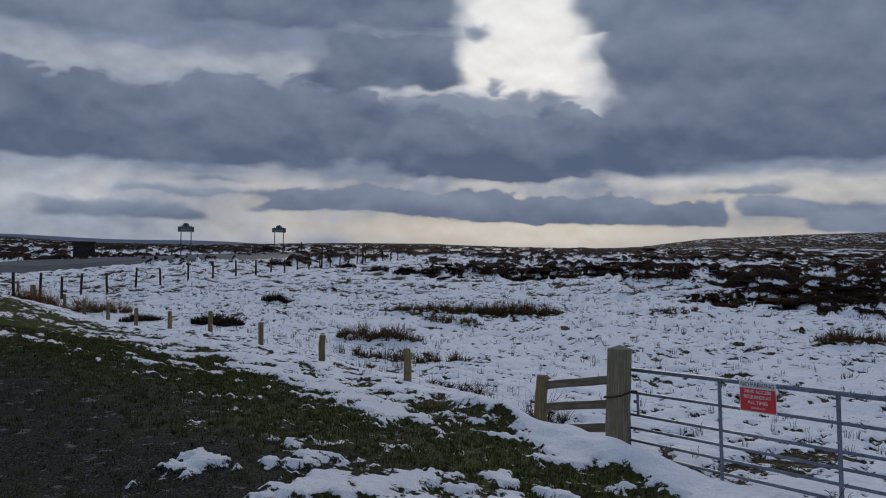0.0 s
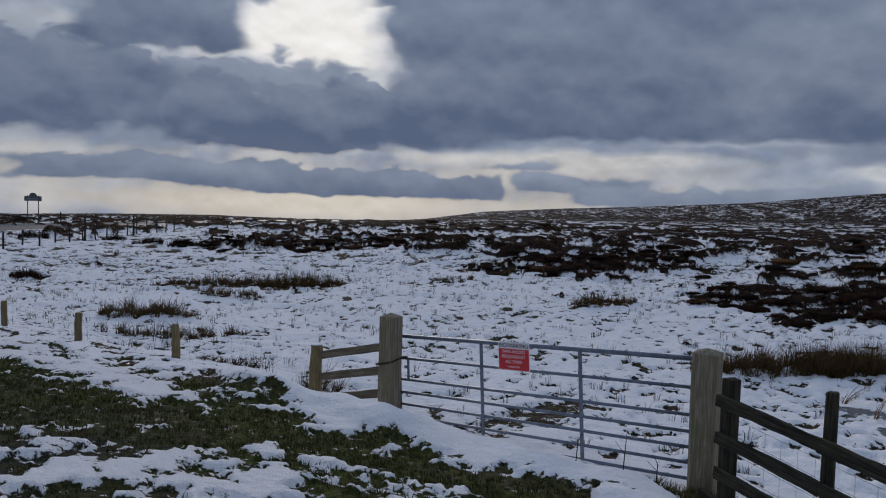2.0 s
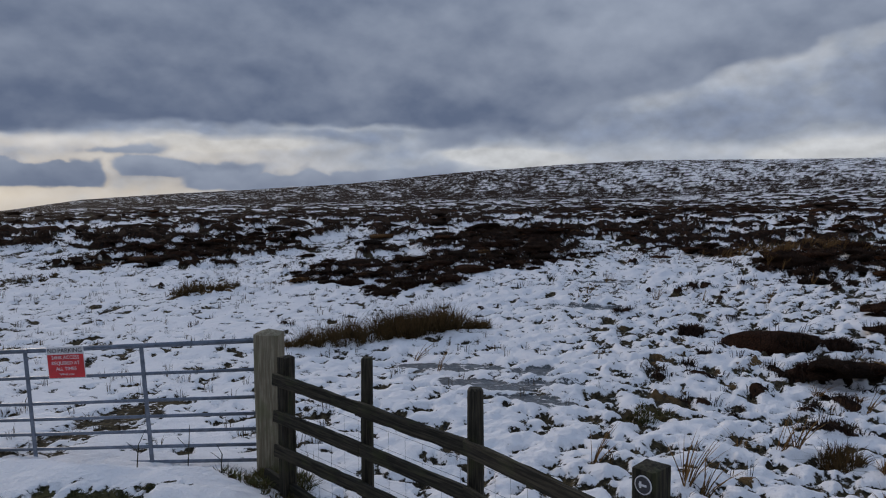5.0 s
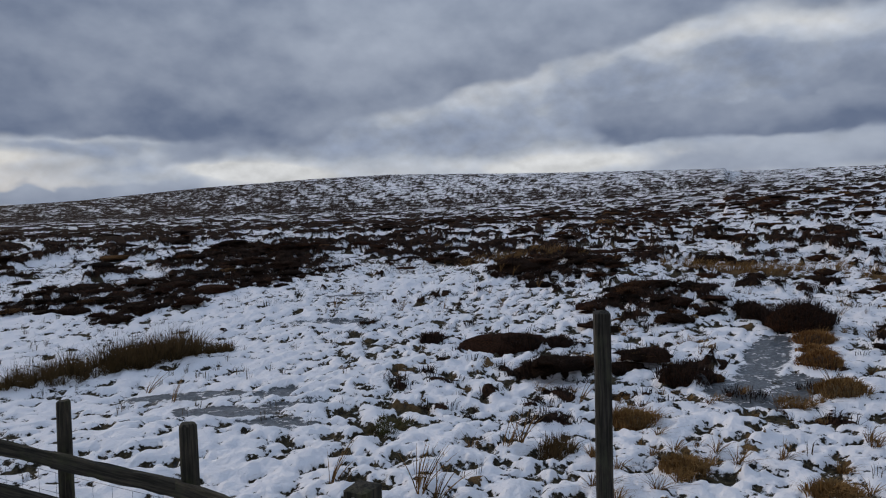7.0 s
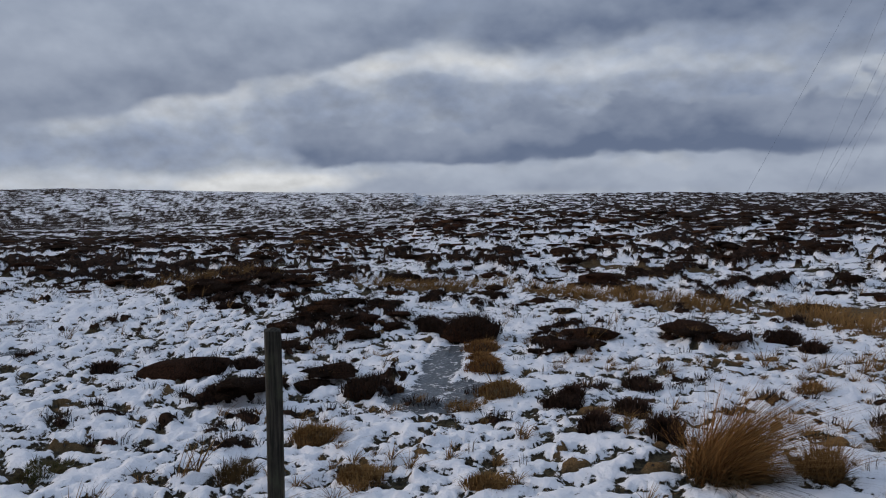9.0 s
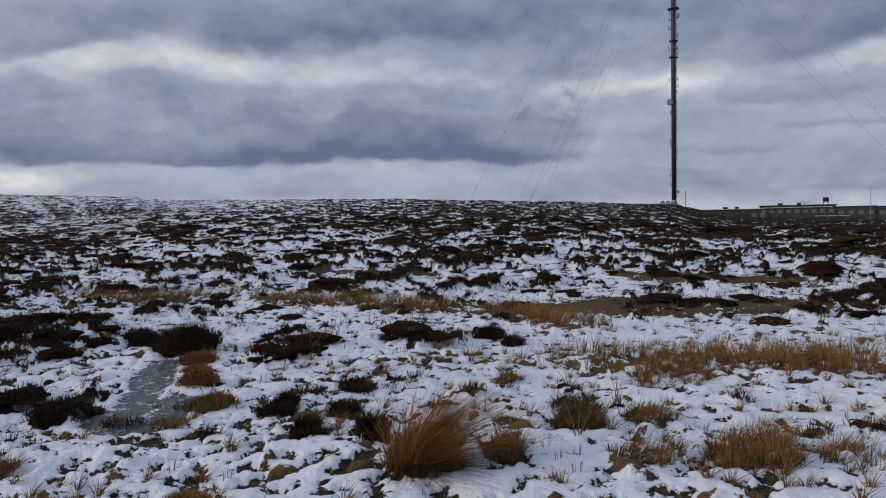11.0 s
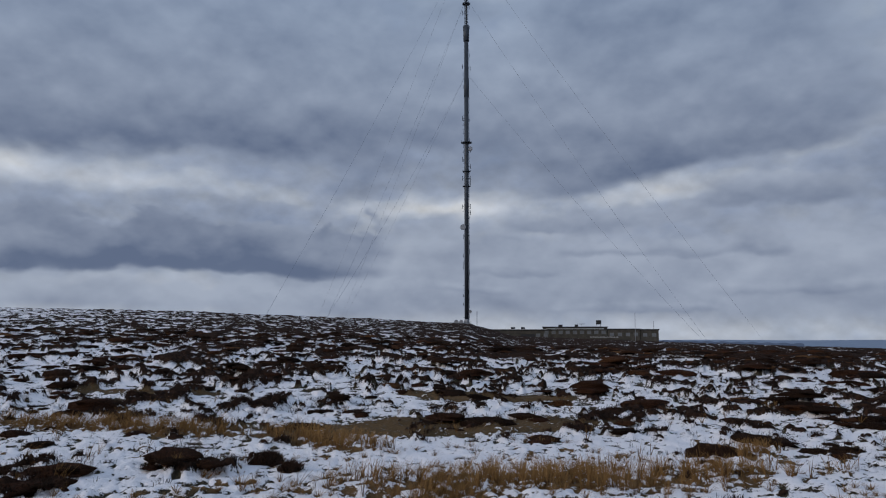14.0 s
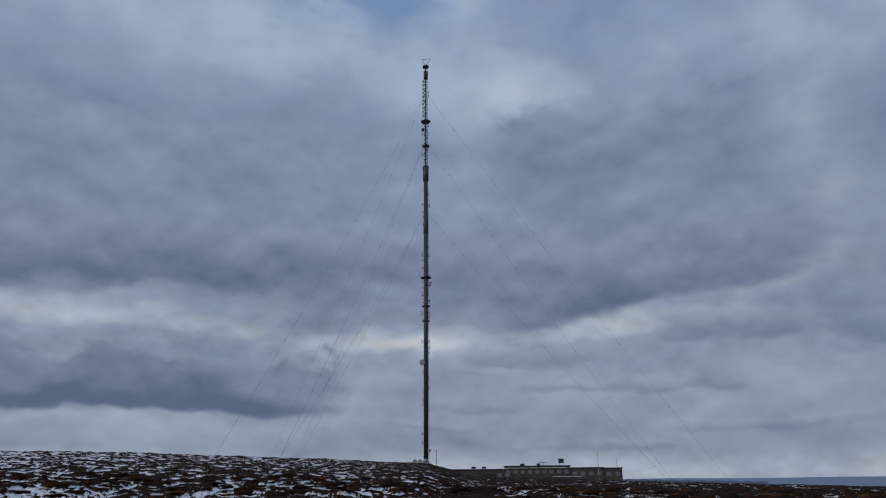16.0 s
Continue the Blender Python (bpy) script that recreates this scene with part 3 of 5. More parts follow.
def masks(x, y):
    """heather, snow lying (over 0.5: covered), ice; moss, gravel, dry grass."""
    r = np.hypot(x, y)
    d = edge_distance(x, y)
    az = np.degrees(np.arctan2(x, y))
    heath = heather_mask(x, y)
    ice = stand(x, y, ICE, 0.3)
    bog = stand(x, y, BOG, 0.4)
    dry = np.maximum(np.maximum(stand(x, y, STRAW, 0.5), 0.75 * stand(x, y, RUSH, 0.3)), 0.5 * bog)
    rough_side = smooth(30, 75, az)
    # low tawny mounds of grass
    mound = smooth(0.47, 0.66, fbm(x / 0.6, y / 0.6, 180, 2, 0.4) + 0.35 * fbm(x / 4, y / 4, 181, 2) + 0.10 * smooth(80, 120, az))
    dry = np.maximum(dry, 0.9 * mound * smooth(45, 75, az) * (1 - smooth(24, 34, r)) * smooth(0, -1.5, d))
    # tussocks that break the snow, coarser with distance
    close = 0.75 * fbm(x / 0.36, y / 0.36, 61, 3, 0.55) + 0.32 * fbm(x / 1.1, y / 1.1, 62, 2)
    mid = fbm(x / 0.95, y / 0.95, 64, 3, 0.55)
    broad = fbm(x / 6.0, y / 5.0, 67, 3, 0.55)
    f1, f2 = smooth(22, 50, r), smooth(80, 160, r)
    grainy = (close * (1 - f1) + mid * f1) * (1 - f2) + broad * f2
    open_snow = 0.27 - 0.14 * rough_side * (1 - 0.55 * smooth(84, 100, az)) * (1 - smooth(35, 70, r)) - (0.06 + 0.09 * (1 - rough_side)) * smooth(20, 42, r) + 0.22 * fbm(x / 4.5, y / 4.5, 69, 3)
    open_snow = open_snow - 0.34 * dry - 0.46 * bog - 0.13 * (1 - smooth(0.5, 1.3, ellipse(x, y, 9.8, 6.2, 3.0, 2.2, -40)))
    open_snow = open_snow - 0.75 * (1 - smooth(0.5, 1.2, ellipse(x, y, 4.0, 8.9, 2.0, 0.5, 35))) * (0.5 + close)
    field = 0.5 + open_snow + grainy
    fell = smooth(300, 420, r) * (1 - smooth(4, 14, az))
    field = field - 0.55 * fell
    dry = np.maximum(dry, 0.55 * fell)
    verge = smooth(0.6, 2.2, d + 0.7 * fbm(x / 1.6, y / 1.6, 71, 3))
    gravel = smooth(-0.3, 0.5, 1.0 - ellipse(x, y, -6.9, 4.1, 6.9, 5.5, -18) + 0.35 * fbm(x / 1.2, y / 1.2, 77, 3))
    gravel = np.maximum(gravel, smooth(-1.0, -3.5, y) * smooth(4.5, 7, d))
    # snow left lying on the verge: unbroken along the bank, in rags further in
    rags = 0.62 * fbm(x / 0.5, y / 0.42, 83, 4, 0.65) + 0.42 * fbm(x / 2.2, y / 1.8, 85, 2)
    lying = -0.12 + (0.34 + 0.61 * smooth(0.4, 1.3, x)) * (1 - smooth(1.2, 1.85, d * (1 - 0.35 * smooth(0, -3, x)) + 0.5 * ripple(x / 1.3, y / 1.3, 87))) + rags
    for cx, cy, rx, ry, turn, w in ((-0.5, 5.0, 1.6, 0.8, -15, 0.42), (-0.6, 8.6, 1.7, 0.5, -38, 0.45), (-2.1, 5.2, 0.35, 0.7, 0, 0.55), (-2.0, 10.2, 1.6, 0.5, -38, 0.35),
                                    (0.3, 6.5, 1.1, 0.8, -40, -0.45), (1.9, 5.55, 1.5, 0.36, -33, -0.85), (0.2, 8.4, 0.9, 1.4, 20, -0.35), (2.6, 4.2, 1.2, 0.35, -20, -0.35), (-1.9, 5.4, 0.35, 0.35, 0, 0.22), (-1.2, 5.6, 0.5, 0.35, 0, 0.16), (0.3, 6.0, 0.7, 0.35, -20, 0.35), (-6, 13.5, 3, 0.6, -40, 0.3)):
        lying = lying + w * (1 - smooth(0.3, 1.25, ellipse(x, y, cx, cy, rx, ry, turn)))
    lying = lying - 0.62 * gravel - 0.16 * smooth(-0.8, -2.2, x)
    lies = np.where(d > 0.0, 0.5 + lying, field)
    return (heath, np.clip(lies, 0, 1), ice, verge * (1 - gravel), gravel * verge, dry)


def relief(x, y, m, d, r):
    """Tussocks, the thickness of the snow and the bulk of the heather."""
    heath, lies, ice, dry = m[0], m[1], m[2], m[5]
    fade = 1 - smooth(60, 160, r)
    out = smooth(0.3, -1.5, d)
    lumps = 0.05 * fbm(x / 0.9, y / 0.9, 91, 3, 0.5) + 0.17 * fbm(x / 4.0, y / 4.0, 95, 2)
    z = lumps * fade * (0.35 + 0.65 * out) * (1 - 0.85 * ice)
    az = np.degrees(np.arctan2(x, y))
    hummock = 0.085 * fbm(x / 0.36, y / 0.36, 61, 3, 0.55) * (1 - smooth(18, 40, r)) * (0.3 + 0.7 * smooth(25, 60, az) - 0.5 * smooth(82, 100, az)) + 0.11 * fbm(x / 0.95, y / 0.95, 64, 3, 0.55) * smooth(16, 32, r) * (1 - smooth(60, 110, r))
    z = z + hummock * out * (1 - 0.9 * ice)
    z = z + 0.05 * smooth(0.42, 0.62, lies) * fade * (1 - ice)
    far = smooth(40, 140, r)
    tall = np.maximum(stand(x, y, LING), smooth(18, 28, r))
    z = z + heath * out * (0.09 + 0.21 * tall + 0.36 * smooth(25, 60, r)) * (0.72 + 0.7 * ripple(x / 0.8, y / 0.8, 99) * (1 - far) + 0.8 * ripple(x / 2.6, y / 2.6, 98) * smooth(22, 40, r))
    trodden = smooth(-0.4, 0.2, d) * smooth(2.2, 1.2, d) * smooth(0.3, -0.2, dry)
    z = z + 0.07 * fbm(x / 0.42, y / 0.42, 97, 2) * trodden * smooth(0.42, 0.6, lies)
    return z + 0.10 * dry * out * fade


def height(x, y):
    """Ground height at one place, relief and all."""
    ax, ay = np.array([float(x)]), np.array([float(y)])
    m = masks(ax, ay)
    return float((lie(ax, ay) + relief(ax, ay, m, edge_distance(ax, ay), np.hypot(ax, ay)))[0])


def heights(x, y):
    m = masks(x, y)
    return lie(x, y) + relief(x, y, m, edge_distance(x, y), np.hypot(x, y))


def build_ground():
    az = np.radians(np.concatenate([np.arange(-38, 163, 0.14), np.arange(163, 322, 1.5)]))
    rings, r = [0.05 + 0.07 * i for i in range(42)], 2.95
    while r < 4600:
        r += max(0.045, (0.0075 if r < 45 else 0.0115 if r < 250 else 0.014 if r < 620 else 0.03 if r < 1000 else 0.06) * r)
        rings.append(r)
    rr, aa = np.meshgrid(np.array(rings), az, indexing="ij")
    x, y = rr * np.sin(aa), rr * np.cos(aa)
    nr, na = rr.shape
    x, y = x.ravel(), y.ravel()
    m = masks(x, y)
    z = lie(x, y) + relief(x, y, m, edge_distance(x, y), rr.ravel())
    x, y, z = np.append(x, 0.0), np.append(y, 0.0), np.append(z, z[:na].mean())
    i = np.arange((nr - 1) * na).reshape(nr - 1, na)
    j = np.roll(i, -1, axis=1)
    quads = np.stack([i, j, j + na, i + na], -1).reshape(-1, 4)
    first = np.arange(na)
    tris = np.stack([np.full(na, nr * na), np.roll(first, -1), first], -1)
    me = bpy.data.meshes.new("ground")
    me.vertices.add(len(x))
    me.vertices.foreach_set("co", np.stack([x, y, z], -1).ravel())
    loops = np.concatenate([quads.ravel(), tris.ravel()])
    starts = np.concatenate([np.arange(len(quads)) * 4, len(quads) * 4 + np.arange(na) * 3])
    me.loops.add(len(loops))
    me.loops.foreach_set("vertex_index", loops.astype(np.int32))
    me.polygons.add(len(starts))
    me.polygons.foreach_set("loop_start", starts.astype(np.int32))
    me.polygons.foreach_set("use_smooth", np.ones(len(starts), bool))
    me.update(calc_edges=True)
    me.validate()
    for name, trio in (("cover", m[:3]), ("verge", m[3:])):
        a = me.attributes.new(name, "FLOAT_COLOR", "POINT")
        v = np.ones((len(x), 4), np.float32)
        for c, values in enumerate(trio):
            v[:-1, c] = values
        a.data.foreach_set("color", v.ravel())
    me.materials.append(M_GROUND)
    tagged(new("ground", me), "snow lying broken over moorland grass, heather and a mossy gravel verge", "ground", kind="structure")


build_ground()

# ---- helpers for things ----
def thing(name, m, label, category, group=""):
    ob = new(name)
    ob.empty_display_size = 0.1
    ob.matrix_world = m
    return tagged(ob, label, category, group)


def part(name, bm, material, parent, label="", m=None):
    """Links a bmesh (or a ready mesh) as one mesh object under a thing or part."""
    if isinstance(bm, bmesh.types.BMesh):
        me = bpy.data.meshes.new(name)
        bm.to_mesh(me)
        bm.free()
    else:
        me = bm
    if not me.materials:
        me.materials.append(material)
    ob = new(name, me)
    if parent is not None:
        ob.parent = parent
    if m is not None:
        ob.matrix_basis = m
    return tagged(ob, label)


def box(sx, sy, sz, bevel=0.0, z0=0.0, x0=0.0, y0=0.0):
    """A block standing on z0, centred on x0, y0."""
    bm = bmesh.new()
    bmesh.ops.create_cube(bm, size=1.0, matrix=Matrix.Translation((x0, y0, z0 + sz / 2)) @ Matrix.Diagonal((sx, sy, sz, 1)))
    if bevel:
        bmesh.ops.bevel(bm, geom=bm.edges[:], offset=bevel, segments=2, affect="EDGES", profile=0.6)
    return bm


def stick(a, b, r, sides=8, r2=None):
    """A round bar from a to b."""
    a, b = Vector(a), Vector(b)
    bm = bmesh.new()
    turn = (b - a).to_track_quat("Z", "Y").to_matrix().to_4x4()
    bmesh.ops.create_cone(bm, cap_ends=True, segments=sides, radius1=r, radius2=r if r2 is None else r2, depth=(b - a).length,
                          matrix=Matrix.Translation((a + b) / 2) @ turn)
    for f in bm.faces:
        f.smooth = len(f.verts) == 4
    return bm


def rope_along(points, r, sides=4):
    """One unbroken thin cable through the points."""
    bm = bmesh.new()
    rings = []
    for i, p in enumerate(points):
        way = (points[min(i + 1, len(points) - 1)] - points[max(i - 1, 0)]).to_track_quat("Z", "Y").to_matrix()
        rings.append([bm.verts.new(p + way @ Vector((r * math.cos(q), r * math.sin(q), 0))) for q in np.arange(sides) * 2 * math.pi / sides])
    for lo, hi in zip(rings, rings[1:]):
        for i in range(sides):
            bm.faces.new((lo[i], lo[(i + 1) % sides], hi[(i + 1) % sides], hi[i]))
    return bm


def join(*meshes):
    out = bmesh.new()
    for bm in meshes:
        me = bpy.data.meshes.new("tmp")
        bm.to_mesh(me)
        bm.free()
        out.from_mesh(me)
        bpy.data.meshes.remove(me)
    return out


def roughened(bm, amount, seed, cuts=0):
    """Pushes the corners about a little, as worn timber and stone are."""
    if cuts:
        bmesh.ops.subdivide_edges(bm, edges=[e for e in bm.edges if e.calc_length() > 0.15], cuts=cuts, use_grid_fill=True)
    rng = random.Random(seed)
    for v in bm.verts:
        v.co += Vector((rng.uniform(-1, 1), rng.uniform(-1, 1), rng.uniform(-1, 1))) * amount
    return bm


def round_post(r, h, seed, lean=0.0, sides=10):
    """A cut round stake, slightly out of true, with a chamfered top."""
    bm = bmesh.new()
    levels = [(0, 1.06), (h * 0.3, 1.02), (h * 0.65, 0.98), (h - r * 0.35, 0.97), (h, 0.72)]
    rng = random.Random(seed)
    rings = []
    for z, k in levels:
        ox, oy = rng.uniform(-1, 1) * r * 0.12 + lean * z, rng.uniform(-1, 1) * r * 0.12
        rings.append([bm.verts.new((ox + r * k * math.cos(2 * math.pi * i / sides) * rng.uniform(0.94, 1.06), oy + r * k * math.sin(2 * math.pi * i / sides), z)) for i in range(sides)])
    for lo, hi in zip(rings, rings[1:]):
        for i in range(sides):
            bm.faces.new((lo[i], lo[(i + 1) % sides], hi[(i + 1) % sides], hi[i])).smooth = True
    bm.faces.new(rings[-1])
    bm.faces.new(rings[0][::-1])
    return bm


def square_post(w, d, h, cap, seed):
    """A sawn gate post with softened arrises and a low pyramid or a sloping top."""
    bm = bmesh.new()
    c = min(w, d) * 0.09
    outline = [(-w / 2 + c, -d / 2), (w / 2 - c, -d / 2), (w / 2, -d / 2 + c), (w / 2, d / 2 - c), (w / 2 - c, d / 2), (-w / 2 + c, d / 2), (-w / 2, d / 2 - c), (-w / 2, -d / 2 + c)]
    rng = random.Random(seed)
    rings = []
    for z in (0, h * 0.33, h * 0.66, h - cap):
        ox, oy = rng.uniform(-1, 1) * 0.006, rng.uniform(-1, 1) * 0.006
        rings.append([bm.verts.new((x + ox, y + oy, z + (rng.uniform(-1, 1) * 0.006 if z else 0))) for x, y in outline])
    for lo, hi in zip(rings, rings[1:]):
        for i in range(8):
            bm.faces.new((lo[i], lo[(i + 1) % 8], hi[(i + 1) % 8], hi[i]))
    top = bm.verts.new((0, 0, h))
    for i in range(8):
        bm.faces.new((rings[-1][i], rings[-1][(i + 1) % 8], top))
    bm.faces.new(rings[0][::-1])
    return bm


def board(length, w, t, seed, rough=0.006):
    """A sawn rail along local z, slightly bowed and chipped."""
    bm = box(w, t, length, 0.006)
    bmesh.ops.subdivide_edges(bm, edges=[e for e in bm.edges if e.calc_length() > length * 0.8], cuts=6)
    rng = random.Random(seed)
    bow = rng.uniform(-1, 1) * 0.012
    for v in bm.verts:
        s = v.co.z / length
        v.co.x += bow * math.sin(math.pi * s) + rng.uniform(-1, 1) * rough
        v.co.y += rng.uniform(-1, 1) * rough * 0.6
    return bm


def along(a, b):
    """Pose at a whose z axis runs to b, y axis level."""
    a, b = Vector(a), Vector(b)
    z = (b - a).normalized()
    y = Vector((0, 0, 1)).cross(z).normalized()
    x = y.cross(z)
    m = Matrix((x, y, z)).transposed().to_4x4()
    m.translation = a
    return m


def wire_mesh(a, b, levels, stays, r=0.0022):
    """Stock netting between two posts: line wires, and uprights at even steps."""
    out = []
    a, b = Vector(a), Vector(b)
    up = Vector((0, 0, 1))
    for h in levels:
        out.append(stick(a + up * h, b + up * h, r, 4))
    for i in range(1, stays):
        p = a.lerp(b, i / stays)
        out.append(stick(p + up * levels[0], p + up * levels[-1], r * 0.8, 4))
    return join(*out)


def letters(text, size, material, parent, name, m, squash=1.0):
    """Raised lettering in the built-in font, as a mesh part."""
    cu = bpy.data.curves.new(name, "FONT")
    cu.body, cu.size, cu.align_x, cu.align_y, cu.extrude = text, size, "CENTER", "CENTER", 0.0008
    tmp = new("tmp_text", cu)
    me = bpy.data.meshes.new_from_object(tmp.evaluated_get(bpy.context.evaluated_depsgraph_get()))
    bpy.data.objects.remove(tmp)
    bpy.data.curves.remove(cu)
    me.materials.clear()
    return part(name, me, material, parent, m=m @ Matrix.Diagonal((squash, 1, 1, 1)))


# ---- the gate and its posts ----
GL, GR = Vector((2.045, 9.06, 0)), Vector((4.375, 5.88, 0))
gate_way = (GR - GL).normalized()
gate_turn = math.degrees(math.atan2(gate_way.y, gate_way.x))
POST_TOP = 0.38


def gate_post(name, at, top, label, w, seed):
    z = height(at.x, at.y) - 0.12
    t = thing(name, pose(at.x, at.y, z, 0, 0, gate_turn + 4), label, "gate post", "gate posts")
    part("post", square_post(w, w, top - z, 0.045, seed), M_POST_NEW, t)
    return t


gate_post("gate_post", GL, POST_TOP + 0.0, "square weathered softwood gate post with mossy foot in snow", 0.225, 2)
gate_post("gate_post", GR, POST_TOP + 0.08, "square weathered softwood hinge post beside the dark rail fence", 0.235, 5)


def field_gate():
    """Seven-bar galvanised gate, hung from the nearer post."""
    a = GL + gate_way * 0.08 + Vector((-gate_way.y, gate_way.x, 0)) * 0.145
    length = (GR - GL).length - 0.16
    hung = pose(a.x, a.y, -1.025, 0, -3.7, gate_turn)
    t = thing("field_gate", hung, "closed seven-bar galvanised steel field gate between two timber posts", "gate")
    drops = [0.0, 0.28, 0.548, 0.71, 0.862, 1.015, 1.17]
    for i, d in enumerate(drops):
        part("bar", stick((0.0, 0, 1.1 - d), (length, 0, 1.1 - d), 0.024 if i == 0 else 0.017, 12), M_GALV, t)
    for x in (1.29, 2.565):
        part("upright", box(0.042, 0.012, 1.20, 0.003, -0.08, x, -0.024), M_GALV, t)
    part("stile", stick((length, 0, -0.08), (length, 0, 1.12), 0.024, 12), M_GALV, t)
    part("stile", stick((0.0, 0, -0.06), (0.0, 0, 1.1), 0.020, 12), M_GALV, t)
    latch = join(stick((0.16, -0.02, 0.55), (0.16, -0.02, 0.82), 0.016, 10), box(0.05, 0.03, 0.04, 0.006, 0.70, 0.13, -0.02))
    part("latch", latch, M_GALV, t, "galvanised latch bar")
    for z in (0.25, 0.95):
        part("hinge", join(stick((length, 0, z), (length + 0.10, -0.05, z), 0.014, 8), stick((length, 0, z - 0.05), (length, 0, z + 0.05), 0.032, 10)), M_GALV, t)
    return t, length, hung


gate, gate_len, gate_hung = field_gate()


def rope_tie():
    """The loop of old rope that holds the gate to its post."""
    zc = -0.21
    t = thing("rope_tie", pose(GL.x, GL.y, zc, 0, 0, gate_turn + 4), "loop of frayed dark rope tied round the gate post", "rope")
    cu = bpy.data.curves.new("rope", "CURVE")
    cu.dimensions, cu.bevel_depth, cu.bevel_resolution = "3D", 0.011, 2
    sp = cu.splines.new("POLY")
    ring = [(-0.125, -0.125, -0.06), (0.0, -0.128, -0.035), (0.125, -0.125, 0.0), (0.2, -0.05, 0.05), (0.24, 0.03, 0.055), (0.2, 0.06, 0.05), (0.125, 0.125, 0.03), (-0.125, 0.125, -0.03)]
    sp.points.add(len(ring) - 1)
    for p, c in zip(sp.points, ring):
        p.co = (*c, 1)
    sp.use_cyclic_u = True
    tmp = new("tmp_rope", cu)
    me = bpy.data.meshes.new_from_object(tmp.evaluated_get(bpy.context.evaluated_depsgraph_get()))
    bpy.data.objects.remove(tmp)
    part("rope", me, M_OLD, t)


rope_tie()


def parking_sign():
    """The red and white notice wired to the top two bars of the gate."""
    t = thing("no_parking_sign", gate_hung @ pose(1.75, -0.012, 1.1 - 0.285, 90.5, 0, 0), "red and white no parking notice fixed to the gate's top bars", "sign")
    w, h = 0.41, 0.32
    part("plate", box(w, h, 0.004, 0.0015, 0.028, 0, h / 2), M_WHITE, t, "white notice plate")
    part("red_panel", box(w - 0.014, h * 0.735, 0.002, 0.0, 0.0325, 0, h * 0.387), M_RED, t, "red notice panel")
    rows = [("NO PARKING", 0.064, 0.87, M_INK, 1.0), ("24HR ACCESS", 0.050, 0.655, M_WHITE, 1.0), ("REQUIRED AT", 0.050, 0.48, M_WHITE, 1.0),
            ("ALL TIMES", 0.050, 0.30, M_WHITE, 1.0), ("THANK YOU", 0.028, 0.125, M_WHITE, 1.0)]
    for text, size, y, mat, q in rows:
        words = [letters(word, size, mat, t, "word", pose(0, h * y, 0.0362), q) for word in text.split()]
        widths = [max(v.co.x for v in o.data.vertices) - min(v.co.x for v in o.data.vertices) for o in words]
        x = -(sum(widths) + size * 0.3 * (len(words) - 1)) / 2
        for o, wide in zip(words, widths):
            o.matrix_basis = pose(x + wide / 2, h * y, 0.0362)
            x += wide + size * 0.3
    for sx in (-1, 1):
        part("cable_tie", join(stick((sx * w * 0.42, h * 0.94, -0.03), (sx * w * 0.42, h * 0.94, 0.036), 0.003, 6)), M_INK, t)


parking_sign()


def slip_panel():
    """Short run of three boards between a round stake and the gate post."""
    s = Vector((1.215, 9.95, 0))
    z = height(s.x, s.y) - 0.1
    t = thing("slip_rails", pose(0, 0, 0), "three weathered boards between a round stake and the gate post", "fence")
    part("stake", round_post(0.085, -0.165 - z, 11), M_POST_STAKE, t, "round treated stake with a snow cap", pose(s.x, s.y, z))
    cap = bmesh.new()
    bmesh.ops.create_uvsphere(cap, u_segments=10, v_segments=5, radius=0.065)
    for v in cap.verts:
        v.co.z = max(v.co.z, 0) * 0.3
    part("snow_cap", cap, M_SNOW, t, "small cap of snow", pose(s.x, s.y, -0.166))
    q = GL - gate_way * 0.1
    for i, (za, zb) in enumerate(((-0.29, -0.06), (-0.58, -0.36), (-0.87, -0.65))):
        a, b = Vector((s.x + 0.05, s.y - 0.1, za)), Vector((q.x, q.y - 0.02, zb))
        part("board", board((b - a).length, 0.10, 0.032, 40 + i), M_RAIL, t, m=along(a, b))


slip_panel()


